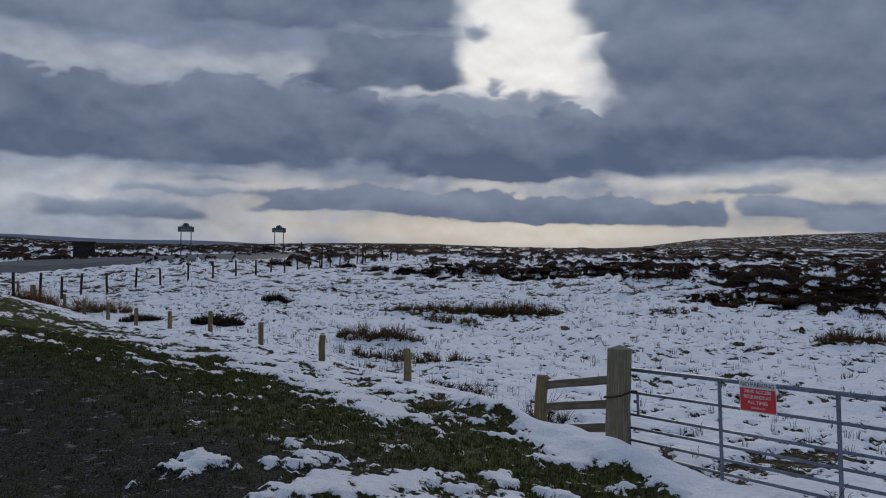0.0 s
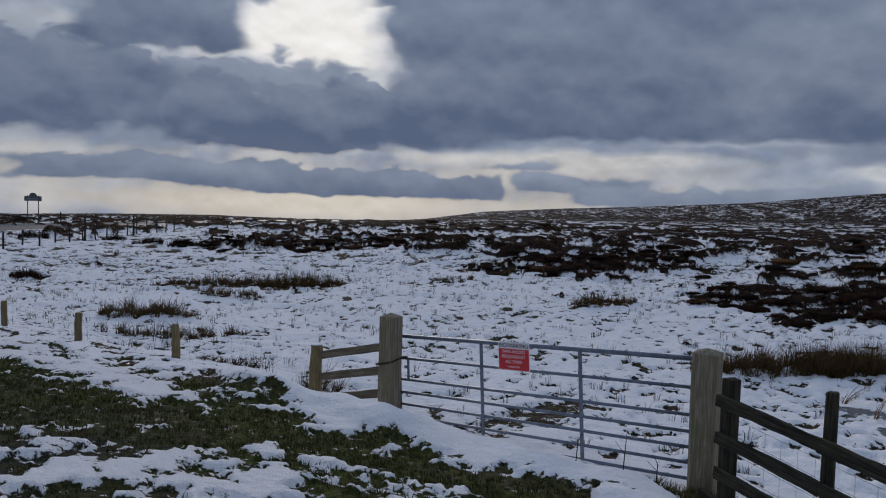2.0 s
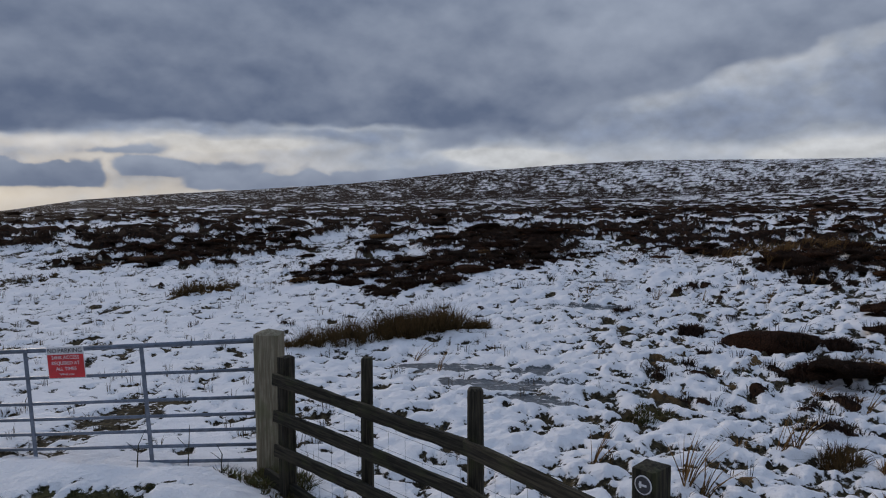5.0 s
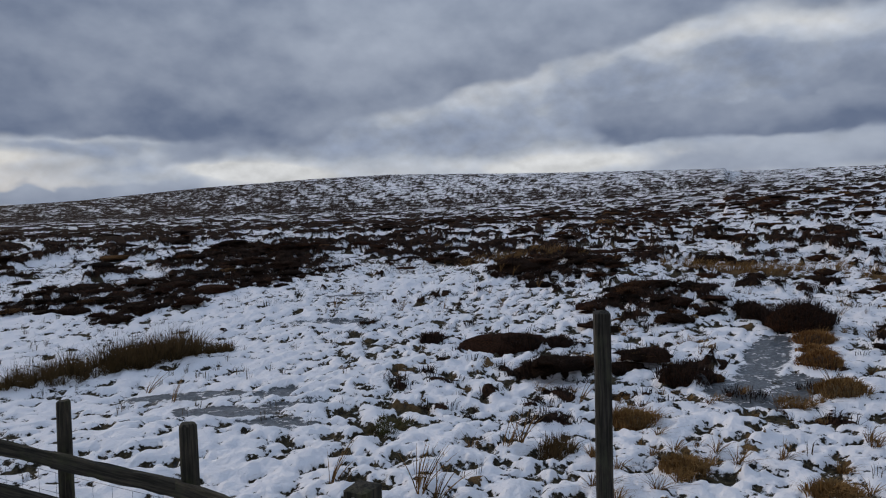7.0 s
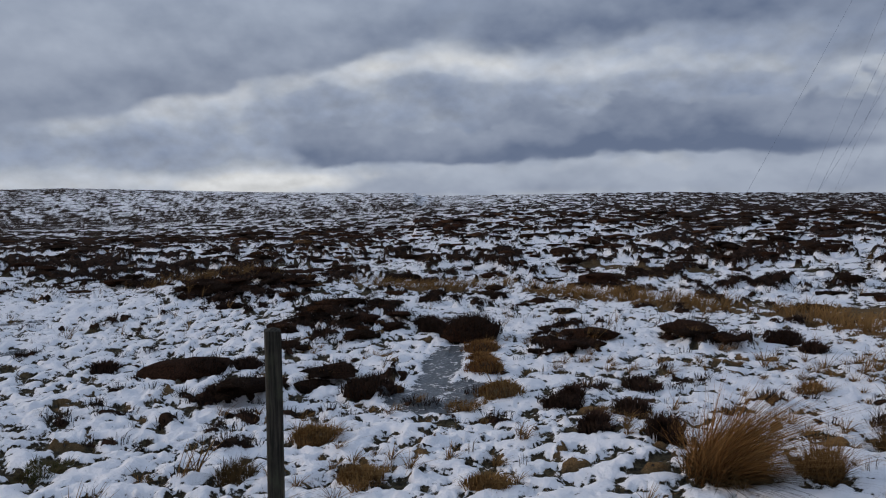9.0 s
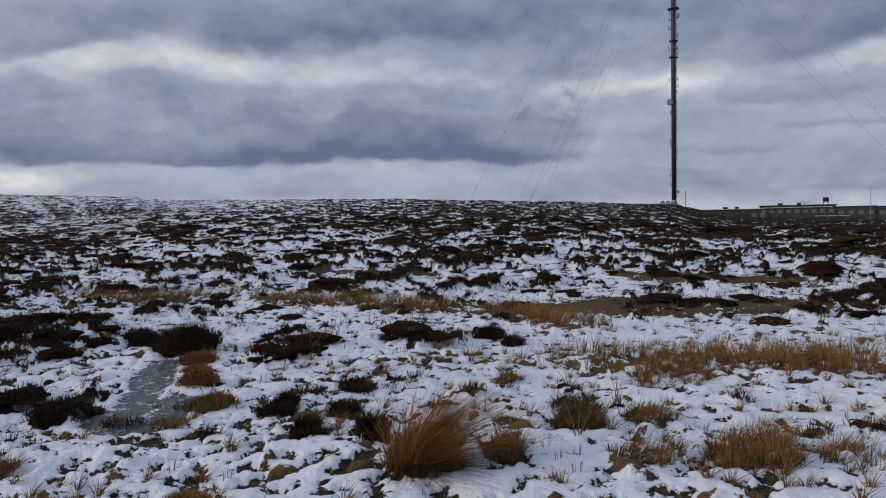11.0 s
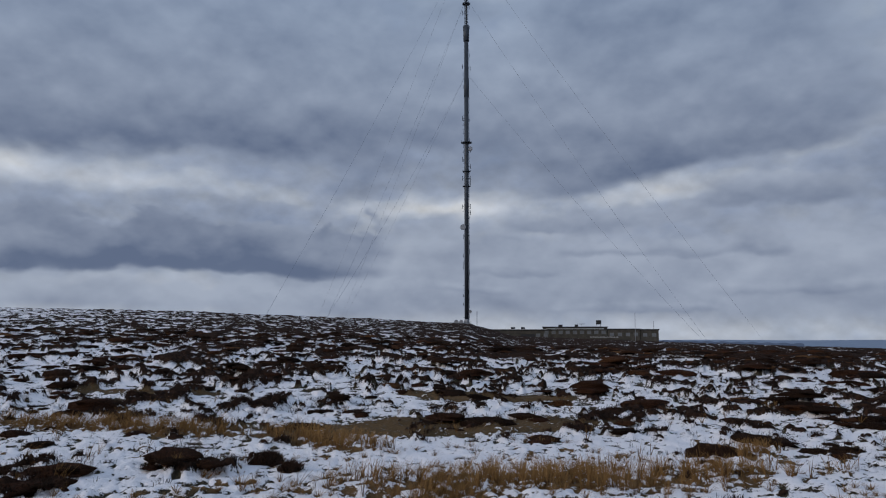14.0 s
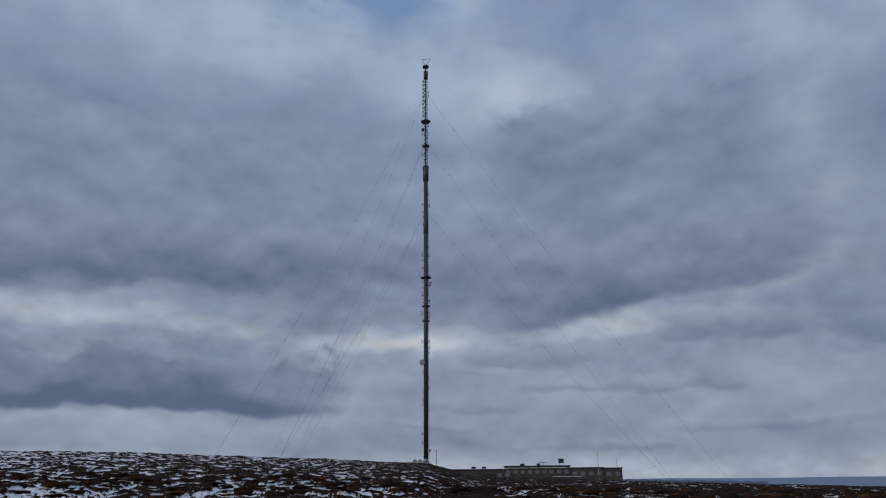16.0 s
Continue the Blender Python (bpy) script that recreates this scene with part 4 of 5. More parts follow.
# ---- the rail fence towards the camera ----
def rail_fence():
    t = thing("rail_fence", pose(0, 0, 0), "old dark timber post and rail fence with stock netting", "fence")
    posts = [(4.08, 5.14, 0.36, 0.06), (4.15, 4.17, 0.47, 0.048), (4.18, 3.09, 0.42, 0.055), (3.775, 1.58, 0.405, 0.075), (3.58, 0.02, 0.30, 0.07)]
    feet = []
    for i, (x, y, top, r) in enumerate(posts):
        z = height(x, y) - 0.15
        feet.append(z)
        if i in (0, 3, 4):
            bm = square_post(r * 2, r * 1.7, top - z, 0.012, 60 + i)
        else:
            bm = roughened(round_post(r, top - z, 60 + i, 0.012), 0.003, i)
        part("post", bm, M_OLD, t, "", pose(x, y, z, 0, 0, -3 if i == 3 else 8 * i))
    tops = [0.16, 0.10, 0.05, 0.10, 0.1]
    side = 0.085
    for k, drop in enumerate((0.0, 0.31, 0.60)):
        for i, ((xa, ya, *_), (xb, yb, *_)) in enumerate(zip(posts, posts[1:])):
            a, b = Vector((xa - side, ya, tops[i] - drop)), Vector((xb - side, yb, tops[i + 1] - drop))
            over = (b - a).normalized()
            if i == 0:
                a -= over * 0.05
            part("rail", board((b - a).length + 0.03, 0.095, 0.04, 80 + 7 * k + i, 0.008), M_OLD, t, m=along(a, b))
    lower = along((4.08, 5.5, -0.76), (4.05, 3.9, -0.9))
    part("rail", board(1.7, 0.12, 0.045, 97, 0.008), M_OLD, t, m=lower)
    for (xa, ya, *_), (xb, yb, *_), fa, fb in zip(posts, posts[1:], feet, feet[1:]):
        part("netting", wire_mesh((xa + 0.06, ya, fa + 0.15), (xb + 0.06, yb, fb + 0.15), (0.05, 0.17, 0.29, 0.42, 0.57, 0.72, 0.86), max(4, int((ya - yb) / 0.16)), 0.0014), M_WIRE, t, "rusty stock netting")
    x, y, top, r = posts[3]
    disc = bmesh.new()
    bmesh.ops.create_cone(disc, cap_ends=True, segments=28, radius1=0.045, radius2=0.045, depth=0.004)
    turn = pose(x, y, top - 0.08, 0, 0, -3) @ pose(-r - 0.008, -0.006, 0, 0, -90, 0)
    way = part("waymark", disc, M_WHITE, t, "round white waymark disc", turn)
    ring = bmesh.new()
    bmesh.ops.create_cone(ring, cap_ends=True, segments=28, radius1=0.039, radius2=0.039, depth=0.004)
    part("disc_face", ring, M_INK, way, "dark disc face", pose(0, 0, 0.0022))
    arrow = join(box(0.010, 0.040, 0.003, 0, 0, 0, 0), box(0.030, 0.010, 0.003, 0, 0, 0, 0.012))
    part("arrow", arrow, M_WHITE, way, "pale arrow", pose(0, 0, 0.0042))


rail_fence()


def lone_post():
    x, y = 6.75, 1.19
    z = height(x, y) - 0.2
    t = thing("lone_post", pose(x, y, z, 0, 0.6, 20), "tall dark weathered square fence post alone in the snow", "post")
    part("post", roughened(square_post(0.14, 0.125, 0.83 - z, 0.02, 9), 0.004, 4), M_LONE, t)
    for h in (0.55, 0.95, 1.35):
        part("staple", join(stick((-0.066, -0.02, h), (-0.066, 0.02, h), 0.003, 5)), M_WIRE, t)


lone_post()


# ---- the stock fence along the verge ----
def verge_fence():
    t = thing("stock_fence", pose(0, 0, 0), "pale round stakes with sheep netting along the snowy verge", "fence")
    tops = [-0.17, -0.15, -0.28, -0.46, -0.60, -0.74, -0.84, -0.86, -0.84, -0.76, -0.74, -0.72, -0.7]
    prev = None
    for n in range(0, 13):
        x, y = 1.13 - 1.73 * n, 9.93 + 1.95 * n
        x += {1: -0.10, 2: -0.10, 10: -0.5}.get(n, 0.0)
        z = height(x, y) - 0.1
        top = max(tops[n], z + 0.62)
        if n:
            part("stake", round_post(0.062 if n < 3 else 0.056, top - z, 120 + n, random.Random(n).uniform(-0.03, 0.03)), M_POST_STAKE, t, m=pose(x, y, z))
        here = Vector((x, y, min(top - 0.72, z + 0.12)))
        if prev is not None:
            part("netting", wire_mesh(prev, here, (0.05, 0.2, 0.36, 0.52, 0.66), 9, 0.0011), M_WIRE, t, "thin sheep netting")
        prev = here


verge_fence()


# ---- the road, its fence and its signs ----
def road():
    pts = []
    for i in range(60):
        y = -10 + i * 3.0
        x = -31 + 0.336 * (y - 52) + 0.0016 * (y - 60) ** 2 * (1 if y > 60 else 0)
        pts.append((x, y))
    bm = bmesh.new()
    rows = []
    for (x, y), (x2, y2) in zip(pts, pts[1:]):
        n = Vector((y2 - y, -(x2 - x), 0)).normalized()
        zc = float(lie(np.array([x]), np.array([y]))[0])
        row = []
        for s, dz in ((-4.2, -0.25), (-3.2, 0.22), (-1.5, 0.27), (1.5, 0.27), (3.2, 0.22), (4.2, -0.25)):
            row.append(bm.verts.new((x + n.x * s, y + n.y * s, zc + dz + 0.12)))
        rows.append(row)
    for lo, hi in zip(rows, rows[1:]):
        for i in range(5):
            bm.faces.new((lo[i], hi[i], hi[i + 1], lo[i + 1]))
    bmesh.ops.recalc_face_normals(bm, faces=bm.faces[:])
    me = bpy.data.meshes.new("road")
    bm.to_mesh(me)
    me.materials.append(M_ROAD)
    tagged(new("road", me), "wet grey tarmac moorland road", "road", kind="structure")


road()


def road_fence():
    t = thing("roadside_fence", pose(0, 0, 0), "row of thin dark stakes with wire beside the moorland road", "fence")
    prev = None
    line = ((-15.6, 24.5), (-16.8, 34), (-15.6, 40), (-12.9, 48), (-11, 57), (-8.3, 69.5), (-5.6, 79))
    far = np.array([q[1] for q in line])
    for i in range(26):
        y = 24.5 + 2.18 * i
        x = float(np.interp(y, far, [q[0] for q in line]))
        z = height(x, y)
        h = 1.0 + random.Random(i).uniform(-0.08, 0.1)
        part("stake", round_post(0.055, h + 0.15, 200 + i, random.Random(i + 50).uniform(-0.05, 0.05), 7), M_OLD, t, m=pose(x, y, z - 0.15))
        here = Vector((x, y, z))
        if prev is not None:
            part("wire", join(*[stick(prev + Vector((0, 0, q)), here + Vector((0, 0, q)), 0.004, 4) for q in (0.3, 0.6, 0.9)]), M_WIRE, t)
        prev = here


road_fence()


def boundary_sign(x, y, top, turn):
    z = height(x, y)
    h = top - z
    t = thing("boundary_sign", pose(x, y, z, 0, 0, turn), "grey arched boundary sign board on two tall posts", "road sign", "boundary signs")
    for s in (-0.55, 0.55):
        part("pole", stick((s, 0.03, -0.1), (s, 0.03, h - 0.1), 0.05, 10), M_BOARD, t)
    part("board", box(1.75, 0.05, 0.52, 0.02, h - 0.72), M_BOARD, t)
    arch = bmesh.new()
    bmesh.ops.create_cone(arch, cap_ends=True, segments=28, radius1=0.42, radius2=0.42, depth=0.05, matrix=pose(0, 0, h - 0.26, 90))
    bmesh.ops.bisect_plane(arch, geom=arch.verts[:] + arch.edges[:] + arch.faces[:], plane_co=(0, 0, h - 0.198), plane_no=(0, 0, -1), clear_outer=True)
    bmesh.ops.holes_fill(arch, edges=arch.edges[:])
    part("arched_top", arch, M_BOARD, t)
    part("crest", stick((0, -0.035, h - 0.1), (0, -0.03, h - 0.1), 0.13, 14), M_INK, t, "dark round crest")
    for i, q in enumerate((0.62, 0.44)):
        part("text_bar", box(1.3 - 0.2 * i, 0.006, 0.09, 0, h - q - 0.09, 0, -0.028), M_DISH, t, "unreadable pale line of lettering")


boundary_sign(-25.9, 72, 2.40, -12)
boundary_sign(-20.5, 88, 2.55, -9)


def plinth():
    x, y = -31.9, 64.0
    z = height(x, y) - 0.1
    t = thing("stone_block", pose(x, y, z, 0, 0, 25), "dark square stone block standing beside the road", "stone block")
    for i in range(3):
        part("stone_course", roughened(box(1.75 - 0.03 * i, 1.1, 0.5, 0.04, 0.5 * i), 0.012, 300 + i, 2), M_STONE, t)
    part("capstone", roughened(box(1.85, 1.2, 0.16, 0.03, 1.5), 0.012, 310, 1), M_STONE, t)


plinth()


def marker(x, y, h, r, label):
    z = height(x, y)
    t = thing("marker_post", pose(x, y, z - 0.1, 0, 0, 10), label, "post", "roadside posts")
    part("post", round_post(r, h, int(h * 100), 0.01, 8), M_OLD, t)


marker(-10.3, 59, 2.1, 0.075, "thin dark timber pole beside the road fence")
marker(-8.2, 69, 1.8, 0.075, "thin dark timber pole at the end of the road fence")
marker(-26.5, 70, 1.0, 0.06, "short dark marker post at the road edge")
marker(-17.4, 86, 1.2, 0.06, "short dark leaning marker post at the road edge")


# ---- the mast and the station on the skyline ----
MAST = Vector((396.6, -272.7, 0))
mast_z = height(MAST.x, MAST.y) - 0.5
mast_az = math.degrees(math.atan2(MAST.x, MAST.y))


def lattice(z0, z1, w, step, r=0.14):
    """A triangular lattice column."""
    out = []
    legs = [(w * math.cos(a), w * math.sin(a)) for a in (0.5, 0.5 + 2.0944, 0.5 + 4.1888)]
    for x, y in legs:
        out.append(stick((x, y, z0), (x, y, z1), r, 6))
    z = z0
    flip = False
    while z < z1 - step * 0.5:
        for (xa, ya), (xb, yb) in zip(legs, legs[1:] + legs[:1]):
            lo, hi = (z, z + step) if flip else (z + step, z)
            out.append(stick((xa, ya, lo), (xb, yb, hi), r * 0.6, 4))
            out.append(stick((xa, ya, z), (xb, yb, z), r * 0.6, 4))
        z += step
        flip = not flip
    return join(*out)


def radio_mast():
    t = thing("radio_mast", pose(MAST.x, MAST.y, mast_z, 0, 0, -mast_az), "very tall dark guyed steel radio mast on the moor", "mast")
    base = mast_z
    top = 301 - base
    tube = stick((0, 0, 0), (0, 0, 205 - base), 1.45, 18)
    part("column", tube, M_MAST, t, "dark tubular steel column")
    part("lattice_top", lattice(205 - base, 292 - base, 1.35, 2.6), M_MAST, t, "open steel lattice section")
    part("core", stick((0, 0, 205 - base), (0, 0, 296 - base), 0.55, 10), M_MAST, t)
    part("ladder", join(*[stick((1.25, -0.5, z), (2.0, -0.5, z), 0.10, 4) for z in np.arange(6, 200 - base, 5.2)], stick((1.75, -0.5, 3), (1.75, -0.5, 200 - base), 0.10, 4)), M_MAST, t)
    for z, r, h in ((294.5, 2.3, 1.8), (249.7, 3.4, 1.0), (230.4, 2.6, 1.2), (133.1, 3.6, 0.8), (113.5, 2.7, 0.8), (103.5, 2.6, 0.7)):
        ring = join(stick((0, 0, z - base), (0, 0, z + h * 0.5 - base), r, 16), *[stick((r * math.cos(a), r * math.sin(a), z - base), (r * math.cos(a), r * math.sin(a), z + 1.3 - base), 0.1, 4) for a in np.arange(0, 6.2, 0.9)])
        part("platform", ring, M_MAST, t)
    part("drum", stick((0, 0, 204 - base), (0, 0, 215 - base), 2.0, 14), M_MAST, t, "fat dark aerial drum")
    part("drum", stick((0, 0, 285 - base), (0, 0, 291 - base), 1.6, 14), M_MAST, t)
    part("drum", stick((0, 0, 165 - base), (0, 0, 178 - base), 1.65, 14), M_MAST, t)
    for i in range(10):
        z = 254 + i * 3.1 - base
        part("panel_aerial", box(0.8, 0.5, 1.9, 0.05, z, -1.95, 0.2), M_MAST, t)
    for z, side in ((128, 1), (122, -1), (117, 1), (109, 1), (109, -1), (106, 1), (240, -1), (224, -1), (90, 1), (90, -1), (86, 1), (185, 1), (186, -1), (150, -1), (46, 1), (52, -1), (60, 1), (66, 1), (70, -1)):
        q = z - base
        arm = 2.6 if z > 80 else 1.9
        part("bracket", join(stick((0, 0, q), (side * arm, -0.3, q), 0.12, 5), stick((side * arm, -0.3, q - 1.5), (side * arm, -0.3, q + 1.6), 0.2, 6)), M_MAST, t)
    part("crown", join(stick((-3.0, 0, top + 0.2), (3.2, 0, top + 0.8), 0.16, 5), stick((-3.0, 0, top + 0.2), (0, 0, top - 5), 0.14, 5), stick((3.2, 0, top + 0.8), (0, 0, top - 5), 0.14, 5)), M_MAST, t, "triangular steel crown")
    for z, x, r, mat in ((76.3, -2.3, 1.9, M_DISH), (129.0, 2.6, 1.5, M_DISH), (243, -2.0, 1.2, M_MAST), (21, 2.2, 1.1, M_DISH)):
        dish = bmesh.new()
        bmesh.ops.create_cone(dish, cap_ends=True, segments=20, radius1=r, radius2=r * 0.92, depth=1.2, matrix=pose(x, -1.3, z - base, 90, 0, 0))
        part("dish", dish, mat, t, "round pale dish aerial")
        part("bracket", stick((0, 0, z - base), (x, -1.0, z - base), 0.15, 5), M_MAST, t)
    rng = random.Random(8)
    spurs = []
    for i in range(90):
        z = rng.uniform(8, 285) - base
        side = rng.choice((-1, 1))
        spurs.append(stick((0, -0.4, z), (side * rng.uniform(1.9, 2.7), -0.4, z), 0.09, 4))
        if rng.random() < 0.35:
            spurs.append(stick((side * 2.1, -0.4, z - 0.8), (side * 2.1, -0.4, z + rng.uniform(0.8, 2.4)), 0.11, 4))
    part("step_irons", join(*spurs), M_MAST, t)["kind"] = "stuff"
    foot = join(box(5.5, 5.5, 1.4, 0.1, -0.6), stick((0, 0, 0.5), (0, 0, 4), 2.0, 16, 1.3))
    part("footing", foot, M_DISH, t, "pale concrete footing")
    for u in (-3.6, -6.8):
        drum = bmesh.new()
        bmesh.ops.create_cone(drum, cap_ends=True, segments=18, radius1=1.5, radius2=1.5, depth=0.8, matrix=pose(u, -2, 1.4, 90))
        part("ground_dish", drum, M_DISH, t, "white round dish by the mast foot")
    # guys: three ways, each to an inner and an outer block
    for ang in (130.0, 10.0, 250.0):
        c, s = math.cos(radians(ang)), math.sin(radians(ang))
        for reach, levels in ((220.0, (272.0,)), (175.0, (233.0, 180.0))):
            w = pose(MAST.x, MAST.y, 0, 0, 0, -mast_az) @ Vector((c * reach, s * reach, 0))
            foot_z = height(w.x, w.y) - base
            if ang < 200:
                part("anchor", box(2.5, 2.5, 2.0, 0.1, foot_z - 0.6, c * reach, s * reach), M_DISH, t, "concrete guy anchor")
            for z in levels:
                a, b = Vector((c * 1.2, s * 1.2, z - base)), Vector((c * reach, s * reach, foot_z + 0.6))
                cable = []
                for i in range(1, 9):
                    p = a.lerp(b, i / 8)
                    p.z -= 4.0 * 4 * (i / 8) * (1 - i / 8)
                    cable.append(p)
                part("guy", rope_along([a] + cable, 0.055), M_GUY, t, "thin pale steel guy rope")


radio_mast()


def station():
    a, b = Vector((379.5, -296.0, 0)), Vector((317.4, -362.9, 0))
    way = (b - a).normalized()
    length = (b - a).length
    turn = math.degrees(math.atan2(way.y, way.x))
    z = 1.6
    t = thing("transmitter_station", pose(a.x, a.y, z, 0, 0, turn), "long low brown flat-roofed station building on the moor", "building")
    # blocks: start, end, depth, height
    blocks = [(-14, 24, 12, 7.4), (20, 60, 16, 9.2), (60.4, 80, 14, 7.9), (80.4, length, 13, 7.6)]
    for i, (s, e, dpt, h) in enumerate(blocks):
        wall = part("wall", box(e - s, dpt, h + 3, 0.05, -3, (s + e) / 2, dpt / 2), M_WALL, t)
        part("roof", box(e - s + 1.2, dpt + 1.2, 0.55, 0.05, h, (s + e) / 2, dpt / 2), M_ROOF, t, "dark flat roof with an overhang")
        if i in (0, 1):
            part("roof_snow", box((e - s) * 0.9, 1.0, 0.25, 0.05, h + 0.55 if i == 0 else h - 1.0, (s + e) / 2, 0.4 if i == 0 else -1.0), M_SNOW, t, "strip of snow on the roof edge")
        n = max(2, int((e - s) / 4.4))
        for j in range(n):
            x = s + (j + 0.5) * (e - s) / n
            if i == 0 and j in (2, 3, 4, 5):
                continue
            win = part("window", box(2.6, 0.16, 2.2, 0.02, h - 4.2, x, -0.06), M_FRAME, t, "dull window frame")
            for q in (-0.62, 0.62):
                part("pane", box(1.08, 0.06, 1.9, 0.0, h - 4.05, x + q, -0.15), M_GLASS, win)
    part("garage_door", box(9.0, 0.2, 3.4, 0.02, 1.6, 10.5, -0.12), M_ROOF, t, "dark garage opening")
    for x, sx, h in ((0.5, 2.6, 1.6), (7, 2.4, 1.6), (31, 2.6, 1.3), (41, 2.2, 1.4)):
        part("roof_unit", box(sx, 2.5, h, 0.08, 7.9 if x < 20 else 9.7, x, 4), M_ROOF, t)
    part("roof_tank", join(box(3.2, 2.4, 2.6, 0.06, 11.2, 55, 4), *[stick((55 + q, 4, 9.5), (55 + q, 4, 11.3), 0.15, 5) for q in (-1.2, 1.2)]), M_ROOF, t)
    part("roof_aerial", join(stick((44, 4, 9.6), (44, 4, 11.5), 0.12, 5), stick((41.5, 4, 11.5), (46.5, 4, 11.5), 0.12, 5)), M_ROOF, t)
    part("annexe", box(22, 5, 3.0, 0.05, 0, 58, -5), M_WALL, t, "low front annexe")
    for x in (52, 58, 64):
        part("annexe_roof_snow", box(5.4, 4.6, 0.2, 0.02, 3.0, x, -5), M_SNOW, t)
    for x, y, h in ((77.0, -3.0, 18.0), (length - 2.5, 4.0, 13.0)):
        part("flagpole", stick((x, y, -1), (x, y, h), 0.14, 8), M_DISH, t, "thin pale pole")


station()


def small_pole():
    u = pose(MAST.x, MAST.y, 0, 0, 0, -mast_az) @ Vector((6.5, -8, 0))
    t = thing("radio_pole", pose(u.x, u.y, height(u.x, u.y) - 0.3), "slim grey pole beside the radio mast", "pole")
    part("pole", stick((0, 0, 0), (0, 0, 10), 0.16, 8), M_MAST, t)


small_pole()


# ---- what lies beyond the moor ----
def far_ridge(name, az0, az1, away, crest, material, label):
    """A long low ridge, far behind everything else."""
    bm = bmesh.new()
    n = 60
    cols = []
    for i in range(n + 1):
        az = radians(az0 + (az1 - az0) * i / n)
        top = 1.65 + away * math.tan(radians(crest(i / n)))
        c, s = math.sin(az), math.cos(az)
        cols.append([bm.verts.new((c * away * q, s * away * q, z)) for q, z in ((0.8, -260), (0.93, top * 0.4 - 60), (1.0, top), (1.06, -260))])
    for lo, hi in zip(cols, cols[1:]):
        for i in range(3):
            bm.faces.new((lo[i], lo[i + 1], hi[i + 1], hi[i]))
    bmesh.ops.recalc_face_normals(bm, faces=bm.faces[:])
    me = bpy.data.meshes.new(name)
    bm.to_mesh(me)
    me.materials.append(material)
    tagged(new(name, me), label, "hills", kind="structure")


# all three ridges carry their haze as blue surface colour
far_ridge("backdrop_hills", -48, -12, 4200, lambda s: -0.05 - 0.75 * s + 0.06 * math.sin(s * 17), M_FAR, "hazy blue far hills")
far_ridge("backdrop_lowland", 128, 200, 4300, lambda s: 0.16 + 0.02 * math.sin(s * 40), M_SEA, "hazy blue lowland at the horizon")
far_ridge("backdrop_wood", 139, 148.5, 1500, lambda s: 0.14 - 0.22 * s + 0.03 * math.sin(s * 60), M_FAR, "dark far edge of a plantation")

# ---- plants ----
def stems(roots, length, width, spread, lean, seed, count, bend=0.35):
    """Bundles of tapering stems: roots (n, 3), count to each; returns a mesh. length and count may be arrays."""
    rng = np.random.default_rng(seed)
    count = np.broadcast_to(count, len(roots))
    root = np.repeat(roots, count, axis=0)
    size = np.repeat(np.broadcast_to(length, len(roots)), count)
    n = len(root)
    turn = rng.uniform(0, 2 * np.pi, n)
    tilt = np.abs(rng.normal(0, spread, n))
    flat = np.stack([np.cos(turn), np.sin(turn), np.zeros(n)], -1)
    start = root + flat * (np.repeat(np.broadcast_to(width[0], len(roots)), count) * np.sqrt(rng.uniform(0, 1, n)))[:, None]
    size = size * rng.uniform(0.55, 1.1, n)
    out = flat * tilt[:, None] + np.array([lean[0], lean[1], 0.0])
    rise = np.array([0, 0, 1.0])
    mid = start + (out * 0.4 + rise * 0.6) * size[:, None]
    tip = start + (out * (1 + bend) + rise * (1.0 - 0.25 * np.minimum(tilt, 1))[:, None]) * size[:, None]
    side = np.stack([-np.sin(turn + 0.7), np.cos(turn + 0.7), np.zeros(n)], -1) * width[1]
    start = start - rise * 0.04
    verts = np.stack([start - side, start + side, mid - side * 0.75, mid + side * 0.75, tip], 1).reshape(-1, 3)
    b = np.arange(n)[:, None] * 5
    quads = (b + np.array([[0, 1, 3, 2]])).ravel()
    tris = (b + np.array([[2, 3, 4]])).ravel()
    me = bpy.data.meshes.new("stems")
    me.vertices.add(len(verts))
    me.vertices.foreach_set("co", verts.astype(np.float32).ravel())
    me.loops.add(n * 7)
    me.loops.foreach_set("vertex_index", np.concatenate([quads, tris]).astype(np.int32))
    me.polygons.add(n * 2)
    me.polygons.foreach_set("loop_start", np.concatenate([np.arange(n) * 4, n * 4 + np.arange(n) * 3]).astype(np.int32))
    me.update(calc_edges=True)
    a = me.attributes.new("along", "FLOAT", "POINT")
    a.data.foreach_set("value", np.tile(np.array([0, 0, 0.5, 0.5, 1.0], np.float32), n))
    return me


def scatter(n, box_, keep, seed):
    """n tries in a box of the plan; keep(x, y) gives the chance of each."""
    rng = np.random.default_rng(seed)
    x, y = rng.uniform(box_[0], box_[1], n), rng.uniform(box_[2], box_[3], n)
    ok = rng.uniform(0, 1, n) < keep(x, y)
    x, y = x[ok], y[ok]
    return np.stack([x, y, heights(x, y)], -1)


def growth(name, me, material, label, category):
    me.materials.append(material)
    tagged(new(name, me), label, category, kind="stuff")


# heather over its stands
ling = scatter(110000, (8, 46, -24, 46), lambda x, y: np.clip(heather_mask(x, y) * 1.2 - 0.2, 0, 1) * (1 - 0.6 * smooth(26, 44, np.hypot(x, y))), 1)
growth("heather", stems(ling, 0.11, (0.14, 0.006), 1.0, (0.0, 0.0), 2, 14), M_LING, "dark brown winter heather standing through the snow", "heather")


